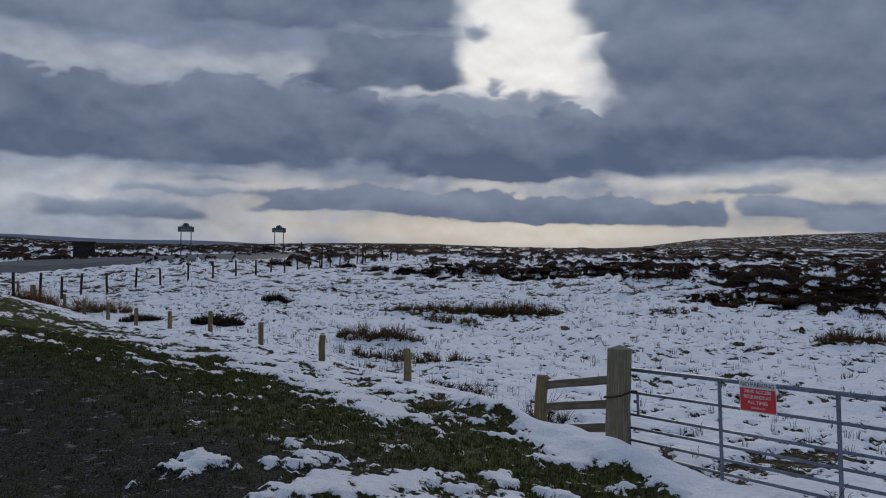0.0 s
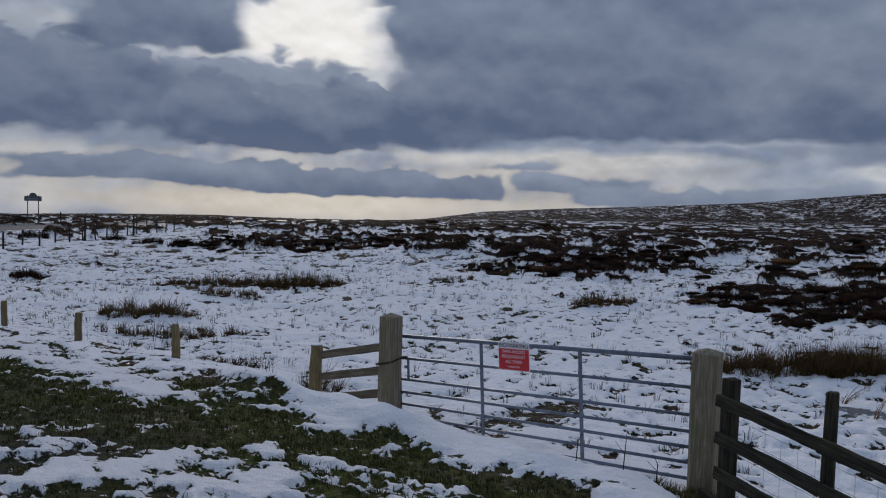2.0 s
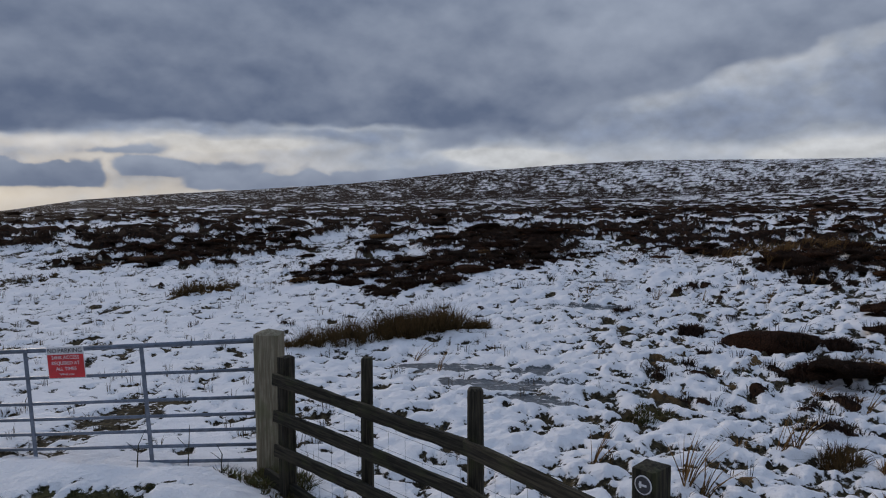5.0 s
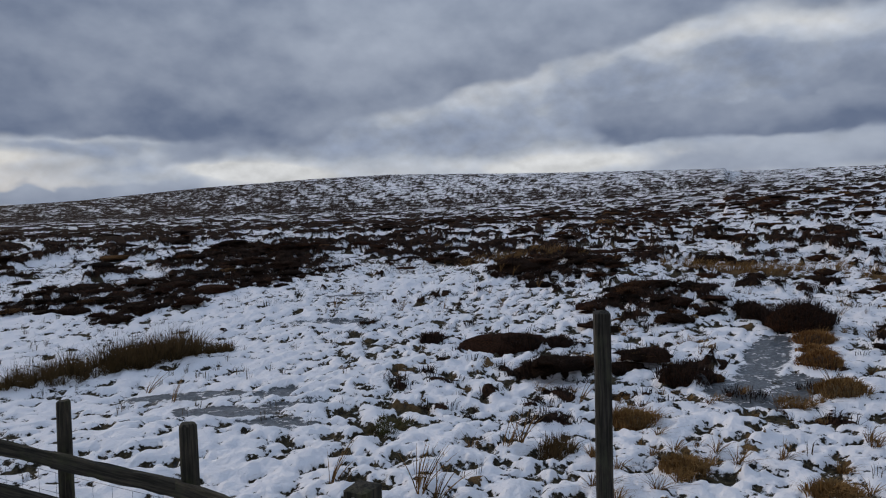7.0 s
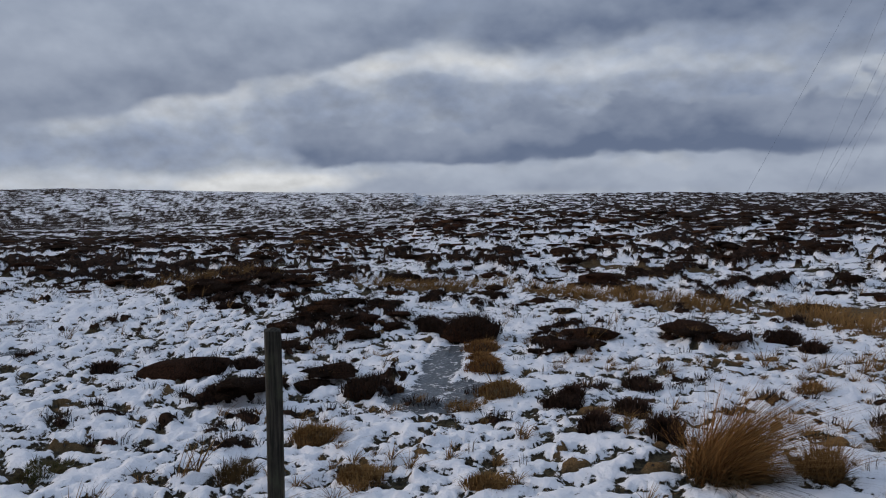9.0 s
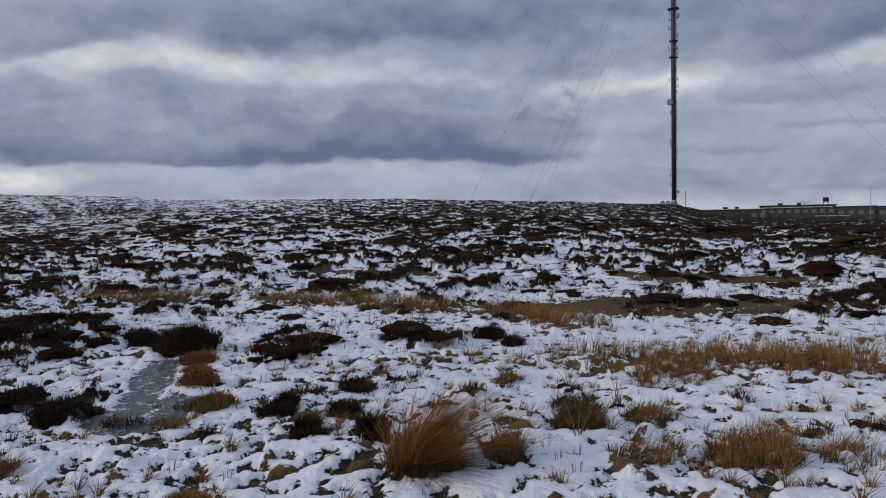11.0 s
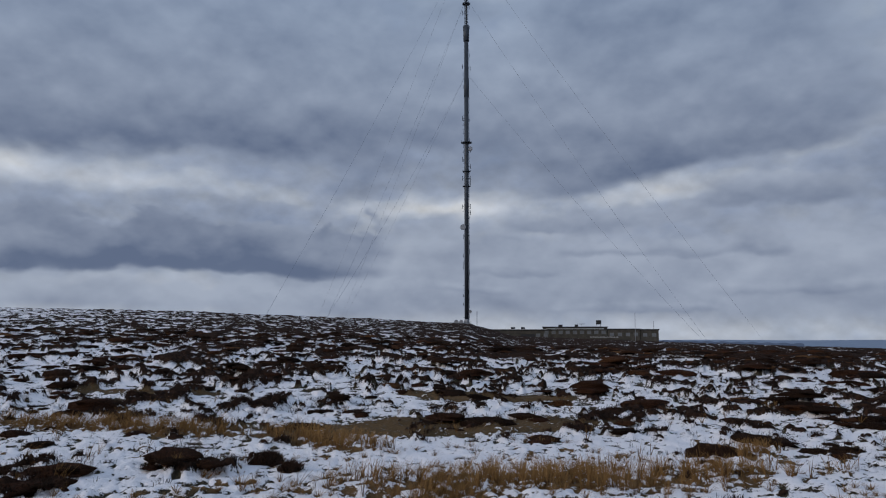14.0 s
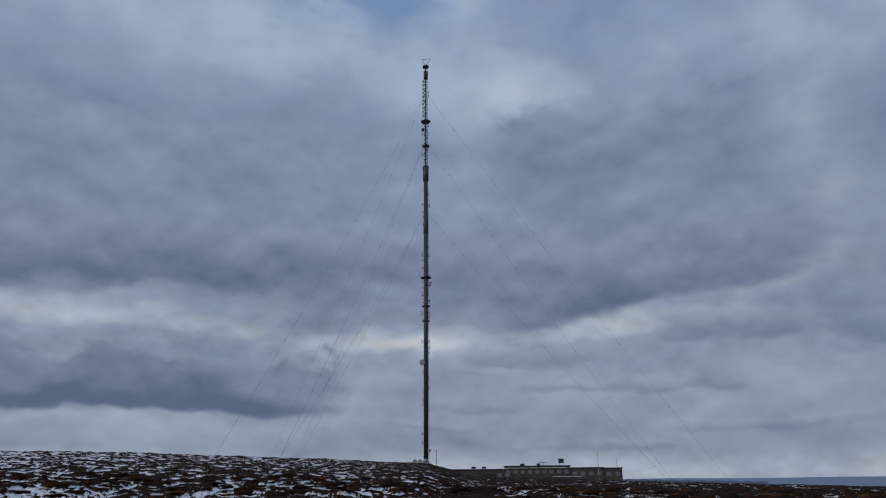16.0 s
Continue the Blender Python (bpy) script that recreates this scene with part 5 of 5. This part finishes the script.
def heather_cushions(n, seed, reach, stands):
    """Low uneven cushions of heather, singly and in drifts, over the open moor or crowded in its stands."""
    rng = np.random.default_rng(seed)
    a, r = np.radians(rng.uniform(-8 if stands else 12, 125 if stands else 160, n)), np.sqrt(rng.uniform(reach[0] ** 2, reach[1] ** 2, n))
    x, y = r * np.sin(a), r * np.cos(a)
    az = np.degrees(a)
    start = np.interp(az, [12, 25, 60, 85, 125, 160], [46, 34, 34, 29, 25, 22])
    chance = smooth(start - 4, start + 4, r) * smooth(-0.3, 0.5, fbm(x / 7, y / 7, 210, 3) + 0.05) * (0.3 + 0.7 * smooth(50, 75, az))
    chance = chance * (1 - np.maximum(0.85 * stand(x, y, STRAW), 0.3 * stand(x, y, BOG)))
    if stands:
        chance = smooth(0.25, 0.8, stand(x, y, LING, 0.3)) * smooth(-0.15, 0.22, fbm(x / 1.3, y / 1.3, 220, 2) + 0.13)
    keep = rng.uniform(0, 1, n) < chance
    x, y, r = x[keep], y[keep], r[keep]
    n = len(x)
    wide = np.clip(np.exp(rng.normal(-1.25 if stands else -0.85, 0.42 if stands else 0.5, n)), 0.13, 1.1) * (0.8 + 0.4 * smooth(30, 90, r))
    tall = wide * rng.uniform(0.2, 0.4, n)
    z = heights(x, y)
    sides = 9
    q = np.arange(sides) * 2 * np.pi / sides
    verts = []
    for ring, (w, h) in enumerate(((1.0, -0.25), (1.0, 0.3), (0.82, 0.68), (0.48, 0.92))):
        turn = q[None, :] + ring * 0.3
        out = wide[:, None] * w * rng.uniform(0.55, 1.3, (n, sides))
        up = tall[:, None] * (h + rng.uniform(-0.14, 0.14, (n, sides)))
        verts.append(np.stack([x[:, None] + out * np.cos(turn) * 1.25, y[:, None] + out * np.sin(turn), z[:, None] + up], -1))
    top = np.stack([x, y, z + tall], -1)[:, None, :]
    verts = np.concatenate(verts + [top], 1)
    each = 4 * sides + 1
    base = np.arange(n)[:, None] * each
    i = np.arange(sides)
    j = (i + 1) % sides
    quads = np.concatenate([np.stack([i + s * sides, j + s * sides, j + (s + 1) * sides, i + (s + 1) * sides], -1) for s in range(3)]).ravel()
    tris = np.stack([i + 3 * sides, j + 3 * sides, np.full(sides, 4 * sides)], -1).ravel()
    quads, tris = (base + quads[None, :]).ravel(), (base + tris[None, :]).ravel()
    me = bpy.data.meshes.new("cushions")
    me.vertices.add(n * each)
    me.vertices.foreach_set("co", verts.astype(np.float32).ravel())
    me.loops.add(len(quads) + len(tris))
    me.loops.foreach_set("vertex_index", np.concatenate([quads, tris]).astype(np.int32))
    nq, nt = len(quads) // 4, len(tris) // 3
    me.polygons.add(nq + nt)
    me.polygons.foreach_set("loop_start", np.concatenate([np.arange(nq) * 4, nq * 4 + np.arange(nt) * 3]).astype(np.int32))
    me.polygons.foreach_set("use_smooth", np.ones(nq + nt, bool))
    me.update(calc_edges=True)
    near = r < 60
    tuft = np.stack([x, y, z + tall * 0.55], -1)[near]
    return me, tuft, wide[near]


cushion_mesh, cushion_tops, cushion_wide = heather_cushions(14000, 77, (20, 150), False)
growth("heather_cushions", cushion_mesh, M_CUSHION, "dark brown heather cushions dotted over the snowy moor", "heather")
growth("heather_sprigs", stems(cushion_tops, cushion_wide * 0.42, (cushion_wide * 1.05, 0.008), 0.8, (0.0, 0.0), 12, 36), M_LING, "wiry dark sprigs on the heather cushions", "heather")

stand_mesh, stand_tops, stand_wide = heather_cushions(30000, 79, (9, 62), True)
growth("heather_stand", stand_mesh, M_CUSHION, "crowded dark heather cushions with snow between them", "heather")
growth("heather_stand_sprigs", stems(stand_tops, stand_wide * 0.5, (stand_wide * 1.1, 0.007), 0.9, (0.0, 0.0), 14, 34), M_LING, "wiry dark sprigs over the heather stands", "heather")

# loose wisps everywhere in the field
wisps = scatter(17000, (-22, 34, -26, 46), lambda x, y: smooth(0.0, -1.0, edge_distance(x, y)) * smooth(6.0, 8.0, np.hypot(x, y)) * smooth(0.05, 0.5, 0.2 + fbm(x / 2.2, y / 2.2, 140, 3)) * 0.9 * (1 - 0.75 * smooth(0.9, 1.6, x / np.maximum(y, 0.1) * (y > 0) + 2.0 * (y <= 0))), 5)
growth("field_wisps", stems(wisps, 0.17, (0.05, 0.004), 0.35, (0.02, -0.02), 6, 7), M_RUSH, "sparse dry rush stems poking through the snow", "grass")
# short grass of the verge
turf = scatter(30000, (-9, 4.3, 2.6, 13), lambda x, y: np.where(edge_distance(x, y) > 0.3, smooth(0.55, 0.3, masks(x, y)[1]) * (0.2 + 0.8 * masks(x, y)[3]), 0.0), 9)
growth("verge_turf", stems(turf, 0.045, (0.03, 0.004), 0.7, (0.0, 0.0), 10, 6), M_GREEN, "short mossy winter turf on the verge", "grass")


def fountain(roots, length, spread, lean, seed, each, half=0.005, droop=0.5):
    """Long bent blades of four pieces, which fan out from their roots and bow with the wind."""
    rng = np.random.default_rng(seed)
    root = np.repeat(roots, each, axis=0)
    size = np.repeat(np.broadcast_to(length, len(roots)), each) * rng.uniform(0.45, 1.1, len(roots) * each)
    n = len(root)
    turn = rng.uniform(0, 2 * np.pi, n)
    flat = np.stack([np.cos(turn), np.sin(turn), np.zeros(n)], -1)
    tilt = np.abs(rng.normal(0, spread, n))
    way = flat * tilt[:, None] + np.array([lean[0], lean[1], 0.0]) * rng.uniform(0.5, 1.4, n)[:, None]
    root = root + flat * rng.uniform(0, 0.05, n)[:, None]
    side = np.stack([-np.sin(turn + 0.9), np.cos(turn + 0.9), np.zeros(n)], -1) * half
    rows = []
    for s, w in ((-0.06, 1.0), (0.3, 1.0), (0.62, 0.8), (0.85, 0.5), (1.0, 0.08)):
        out = way * (s + droop * s * s)
        up = s - droop * 0.55 * np.minimum(np.linalg.norm(way, axis=1), 1.2) * s * s
        p = root + (out + np.stack([np.zeros(n), np.zeros(n), up], -1)) * size[:, None]
        rows += [p - side * w, p + side * w]
    verts = np.stack(rows, 1).reshape(-1, 3)
    base = np.arange(n)[:, None] * 10
    quads = np.concatenate([base + np.array([[2 * i, 2 * i + 1, 2 * i + 3, 2 * i + 2]]) for i in range(4)]).ravel()
    me = bpy.data.meshes.new("blades")
    me.vertices.add(len(verts))
    me.vertices.foreach_set("co", verts.astype(np.float32).ravel())
    me.loops.add(len(quads))
    me.loops.foreach_set("vertex_index", quads.astype(np.int32))
    me.polygons.add(len(quads) // 4)
    me.polygons.foreach_set("loop_start", (np.arange(len(quads) // 4) * 4).astype(np.int32))
    me.update(calc_edges=True)
    a = me.attributes.new("along", "FLOAT", "POINT")
    a.data.foreach_set("value", np.tile(np.repeat(np.array([0, 0.3, 0.6, 0.85, 1.0], np.float32), 2), n))
    return me


def rush_clump(x, y, rx, ry, turn, tall, count, material, label, lean=(0.0, 0.0), seed=0, spread=0.34):
    """One clump, or one drift, of rushes as a thing of its own."""
    rng = np.random.default_rng(500 + seed)
    if material == M_STRAW and y < 0:
        rx, ry, spread, count = rx * 1.5, ry * 1.5, spread + 0.12, count * 0.7
    n = max(6, int(count / 4))
    a, q = rng.uniform(0, 2 * np.pi, n), np.sqrt(rng.uniform(0, 1, n))
    c, s = math.cos(radians(turn)), math.sin(radians(turn))
    u, v = rx * q * np.cos(a), ry * q * np.sin(a)
    px, py = x + u * c - v * s, y + u * s + v * c
    z0 = height(x, y)
    roots = np.stack([px - x, py - y, heights(px, py) - z0], -1)
    patchy = rng.uniform(0.6, 1.2, n) * 0.5 + 0.6 * smooth(-0.3, 0.4, fbm(px / 0.5, py / 0.5, 170, 2))
    t = thing("rush_clump", pose(x, y, z0), label, "rushes", "rush clumps")
    fine = 0.006 if np.hypot(x, y) > 16 else 0.0036
    part("tuft", fountain(roots, tall * (1.15 - 0.5 * q * q) * patchy, spread, lean, seed, 8, fine), material, t)
    part("thatch", fountain(roots, tall * 0.38 * (1.2 - 0.5 * q * q), 0.75, lean, seed + 900, 4, fine * 1.3, 0.9), M_THATCH, t, "dark matted dead thatch")
    return t


near_wisps = scatter(1500, (6.2, 19, -17, 4), lambda x, y: smooth(0.0, 0.5, 0.10 + fbm(x / 1.8, y / 1.8, 150, 3) + 0.25 * smooth(-1, -6, y)) * 0.5, 7)
growth("grass_tufts", fountain(near_wisps, 0.20 * np.random.default_rng(3).uniform(0.5, 1.25, len(near_wisps)), 0.75, (0.12, -0.14), 8, 34, 0.004, 0.8), M_STRAW, "small tawny grass mounds in the snow", "grass")

# straw grass along the wet flush
straw = scatter(40000, (6, 46, -34, 16), lambda x, y: smooth(0.15, 0.8, stand(x, y, STRAW, 0.8) - 0.12 + 0.75 * fbm(x / 0.8, y / 0.8, 160, 3)), 3)
growth("straw_grass", fountain(straw, 0.46, 0.35, (0.22, -0.24), 4, 10, 0.006), M_STRAW, "tawny dry moor grass in bent drifts", "grass")

rush_clump(0.0, 28.4, 2.8, 0.7, 0, 0.42, 1100, M_RUSH, "long dark reddish drift of dead rushes in the snow", seed=1)
rush_clump(2.6, 28.5, 1.7, 0.8, 0, 0.6, 900, M_RUSH, "tall dark reddish drift of dead rushes in the snow", seed=2)
rush_clump(0.1, 24.8, 1.0, 0.5, 0, 0.4, 320, M_RUSH, "small dark rush clump in the snow", seed=3)
rush_clump(-1.8, 18.9, 1.15, 0.5, 0, 0.42, 600, M_RUSH, "dark rush clump on the snowfield", seed=4)
rush_clump(-1.0, 16.4, 1.5, 0.4, -8, 0.36, 360, M_RUSH, "thin straggling rush clump beyond the stock fence", seed=5)
rush_clump(11.6, 21.3, 1.5, 0.5, 20, 0.45, 480, M_RUSH, "dark rush clump on the open snow", seed=6)
rush_clump(9.1, 30.1, 1.2, 0.4, 0, 0.3, 140, M_RUSH, "thin pale rush clump on the open snow", seed=7)
rush_clump(9.9, 11.9, 1.4, 0.4, -8, 0.52, 1200, M_RUSH, "long brown rush drift behind the gate post", seed=8)
rush_clump(11.7, 11.6, 1.1, 0.45, -8, 0.72, 1300, M_RUSH, "tall brown rush drift behind the gate post", seed=9)
rush_clump(13.2, 11.3, 0.35, 0.3, 0, 0.46, 260, M_RUSH, "small round rush tuft at the end of a drift", seed=10)
rush_clump(1.25, 10.6, 0.45, 0.25, 0, 0.42, 120, M_RUSH, "wispy rush clump beside the round stake", seed=11, spread=0.5)
rush_clump(-0.1, 12.3, 0.4, 0.2, 0, 0.22, 90, M_LING, "low dark heather sprig behind the stock fence", seed=31, spread=0.7)
rush_clump(0.4, 12.0, 0.25, 0.2, 0, 0.3, 70, M_LING, "low dark heather sprig behind the stock fence", seed=32, spread=0.7)
rush_clump(-12.6, 26.4, 1.2, 0.5, 0, 0.7, 420, M_STRAW, "straggling pale rushes by the stock fence", seed=12)
rush_clump(-15.5, 27.4, 1.0, 0.5, 0, 0.7, 300, M_STRAW, "straggling pale rushes by the verge corner", seed=13)
rush_clump(9.0, -2.95, 0.34, 0.3, 0, 1.02, 1400, M_TAWNY, "big bent fox-brown moor grass tussock in the snow", (-0.14, -0.52), 14, 0.44)
rush_clump(9.0, -4.05, 0.26, 0.2, 0, 0.45, 500, M_TAWNY, "low tawny grass tussock beside a bigger one", (0.1, -0.12), 15, 0.4)
rush_clump(10.1, -5.6, 0.45, 0.3, 0, 0.46, 700, M_RUSH, "dark rush and heather tuft in the snow", (0.05, -0.05), 16, 0.45)
rush_clump(7.7, -6.5, 0.4, 0.3, 0, 0.48, 700, M_STRAW, "tawny grass tussock in the snow", (0.12, -0.12), 17, 0.35)
rush_clump(7.0, -8.9, 0.5, 0.35, 0, 0.40, 600, M_STRAW, "broad tawny grass tussock in the snow", (0.12, -0.1), 18, 0.4)
rush_clump(9.0, 2.3, 0.25, 0.2, 0, 0.42, 240, M_RUSH, "upright pale rush tuft near the lone post", seed=19)
rush_clump(9.3, 4.7, 0.5, 0.25, 0, 0.28, 240, M_GREEN, "low green rush tuft in thin snow", seed=20, spread=0.5)
rush_clump(12.9, -8.9, 0.9, 0.4, -45, 0.42, 600, M_STRAW, "drift of tawny grass across the snow", (0.14, -0.14), 21)
rush_clump(7.6, -11.1, 1.0, 0.4, -45, 0.42, 600, M_STRAW, "drift of tawny grass across the snow", (0.14, -0.14), 22)


rush_clump(8.3, -7.0, 0.3, 0.25, 0, 0.42, 420, M_STRAW, "tawny grass tussock with dark stems in the snow", (-0.1, -0.2), 41, 0.4)
rush_clump(11.3, -6.2, 0.5, 0.35, 0, 0.34, 420, M_LING, "dark heather tuft ringed with dry grass", (0.0, -0.1), 42, 0.5)
rush_clump(10.1, -6.8, 0.4, 0.25, -40, 0.34, 300, M_STRAW, "low tawny grass tuft in the snow", (-0.05, -0.2), 43, 0.45)
rush_clump(8.3, -5.6, 0.35, 0.25, -40, 0.36, 300, M_STRAW, "thin tawny grass tuft in the snow", (-0.05, -0.2), 44, 0.4)
rush_clump(7.3, -7.5, 0.35, 0.25, -40, 0.34, 260, M_STRAW, "thin tawny grass tuft in the snow", (-0.05, -0.2), 45, 0.4)
rush_clump(13.8, -6.0, 0.4, 0.2, -40, 0.25, 260, M_TAWNY, "low fox-brown grass mound in the snow", (-0.05, -0.15), 46, 0.6)
rush_clump(10.9, 1.8, 0.4, 0.28, 0, 0.22, 400, M_TAWNY, "low fox-brown grass mound in broken snow", (0.0, -0.1), 47, 0.7)
rush_clump(12.6, -0.2, 0.3, 0.22, 0, 0.25, 300, M_STRAW, "low straw tuft beside a frozen pool", (0.0, -0.1), 48, 0.6)
rush_clump(4.28, 5.55, 0.22, 0.3, 0, 0.2, 300, M_GREEN, "rank green grass at the foot of the gate post", (0.0, 0.0), 49, 0.6)
rush_clump(3.95, 5.3, 0.25, 0.45, 20, 0.13, 300, M_GREEN, "short green grass beside the rail fence", (0.0, 0.0), 50, 0.7)
rush_clump(3.95, 4.2, 0.15, 0.6, 0, 0.13, 260, M_GREEN, "short green grass along the foot of the rail fence", (0.0, 0.0), 51, 0.7)
rush_clump(4.2, 4.35, 0.18, 0.4, 0, 0.22, 200, M_RUSH, "wiry brown dead grass at the foot of the rail fence", (0.0, 0.0), 53, 0.8)
rush_clump(4.25, 3.1, 0.16, 0.35, 0, 0.2, 160, M_RUSH, "wiry brown dead grass under the rail fence", (0.0, 0.0), 54, 0.8)
rush_clump(2.15, 8.75, 0.3, 0.15, -50, 0.1, 160, M_GREEN, "short green grass at the foot of the gate post", (0.0, 0.0), 52, 0.7)


def dark_bush(x, y, w, h, seed, label):
    """A small rounded heather bush."""
    rng = np.random.default_rng(900 + seed)
    n = 40
    a, q = rng.uniform(0, 2 * np.pi, n), np.sqrt(rng.uniform(0, 1, n))
    px, py = x + w * q * np.cos(a), y + w * 0.6 * q * np.sin(a)
    z0 = height(x, y)
    roots = np.stack([px - x, py - y, heights(px, py) - z0], -1)
    me = stems(roots, h * (1.15 - 0.6 * q ** 2), (0.10, 0.012), 0.5, (0, 0), seed, 16)
    me.materials.append(M_LING)
    ob = new("heather_bush", me)
    ob.location = (x, y, z0)
    return tagged(ob, label, "bush", "heather bushes")


for i, (x, y, w, h) in enumerate([(-9.7, 23.0, 0.6, 0.25), (-7.1, 22.2, 0.7, 0.4), (-6.5, 21.6, 0.5, 0.25), (-7.5, 31.7, 0.6, 0.35),  (11.1, -2.0, 0.28, 0.22), (10.5, -2.8, 0.3, 0.22), (12.1, -2.7, 0.4, 0.22), (12.8, -1.9, 0.22, 0.2), (15.5, 7.2, 0.4, 0.2), (13.0, 4.0, 0.3, 0.18), (17.2, -7.6, 0.35, 0.25), (13.8, -3.2, 0.45, 0.2),
                                  (-3.2, 52, 1.0, 0.6), (-5.5, 56, 1.2, 0.5), (-8.5, 60, 0.9, 0.5), (-23.5, 95, 1.0, 1.4), (-14.2, 62, 1.2, 0.7), (-41, 66, 1.0, 1.0)]):
    dark_bush(x, y, w, h, i, "dark heather bush standing out of the snow")


def plant_mound(x, y, w, h, seed, core, twigs, label, each=15):
    """A rounded mound of heather or grass: a lumpy core, bristling with short twigs."""
    z0 = height(x, y) - 0.02
    t = thing("plant_mound", pose(x, y, z0), label, "mound", "plant mounds")
    bm = bmesh.new()
    bmesh.ops.create_icosphere(bm, subdivisions=3, radius=1.0)
    for v in bm.verts:
        q = 1 + 0.22 * noise.noise(v.co * 1.7 + Vector((seed * 3.1, 0, 0))) + 0.12 * noise.noise(v.co * 5.0 + Vector((0, seed * 1.7, 0)))
        v.co = Vector((v.co.x * w * 0.95 * q, v.co.y * w * q, max(v.co.z, -0.15) * h * q))
    for f in bm.faces:
        f.smooth = True
    tips = np.array([v.co[:] for v in bm.verts if v.co.z > 0.0])
    part("core", bm, core, t)
    part("cover", stems(tips, 0.22 * h + 0.07, (0.08, 0.006), 0.85, (0.0, -0.05), seed, each), twigs, t)


for i, (x, y, w, h, kind_of) in enumerate(((19.0, -0.15, 0.72, 0.50, 0), (17.5, -0.45, 0.36, 0.18, 1), (16.4, -0.42, 0.26, 0.15, 1), (15.2, -0.50, 0.32, 0.22, 1), (13.3, -0.75, 0.34, 0.22, 2),
                                           (13.5, 1.5, 0.42, 0.22, 0), (15.2, 5.0, 0.45, 0.24, 0), (15.7, 4.4, 0.35, 0.18, 0), (10.8, 1.85, 0.24, 0.13, 2), (20.6, 1.0, 0.36, 0.28, 0), (19.9, 0.75, 0.32, 0.24, 0),
                                           (18.6, -7.5, 0.42, 0.24, 0), (12.5, -1.7, 0.25, 0.14, 0), (9.0, 0.9, 0.20, 0.09, 2), (8.6, -0.5, 0.18, 0.08, 2))):
    core, twigs = ((M_CUSHION, M_LING), (M_RUST, M_TAWNY), (M_HAY, M_STRAW))[kind_of]
    plant_mound(x, y, w, h, 30 + i, core, twigs, ("rounded dark reddish-brown heather mound in the snow", "low rust-brown mossy grass mound by a frozen pool", "low tawny grass mound in broken snow")[kind_of])


def thin_twigs():
    for i, (x, y, h) in enumerate(((3.25, 6.25, 0.32), (3.55, 5.9, 0.36), (3.7, 5.6, 0.26))):
        z = height(x, y)
        t = thing("bramble_stem", pose(x, y, z), "bare dark bramble stem standing out of the snow", "stem", "bramble stems")
        part("stem", join(stick((0, 0, -0.05), (0.03, 0.02, h * 0.6), 0.005, 5), stick((0.03, 0.02, h * 0.6), (0.09 - 0.06 * i, 0.0, h), 0.004, 5, 0.002), stick((0.02, 0.01, h * 0.4), (-0.07, 0.03, h * 0.75), 0.003, 5, 0.002)), M_OLD, t)


thin_twigs()
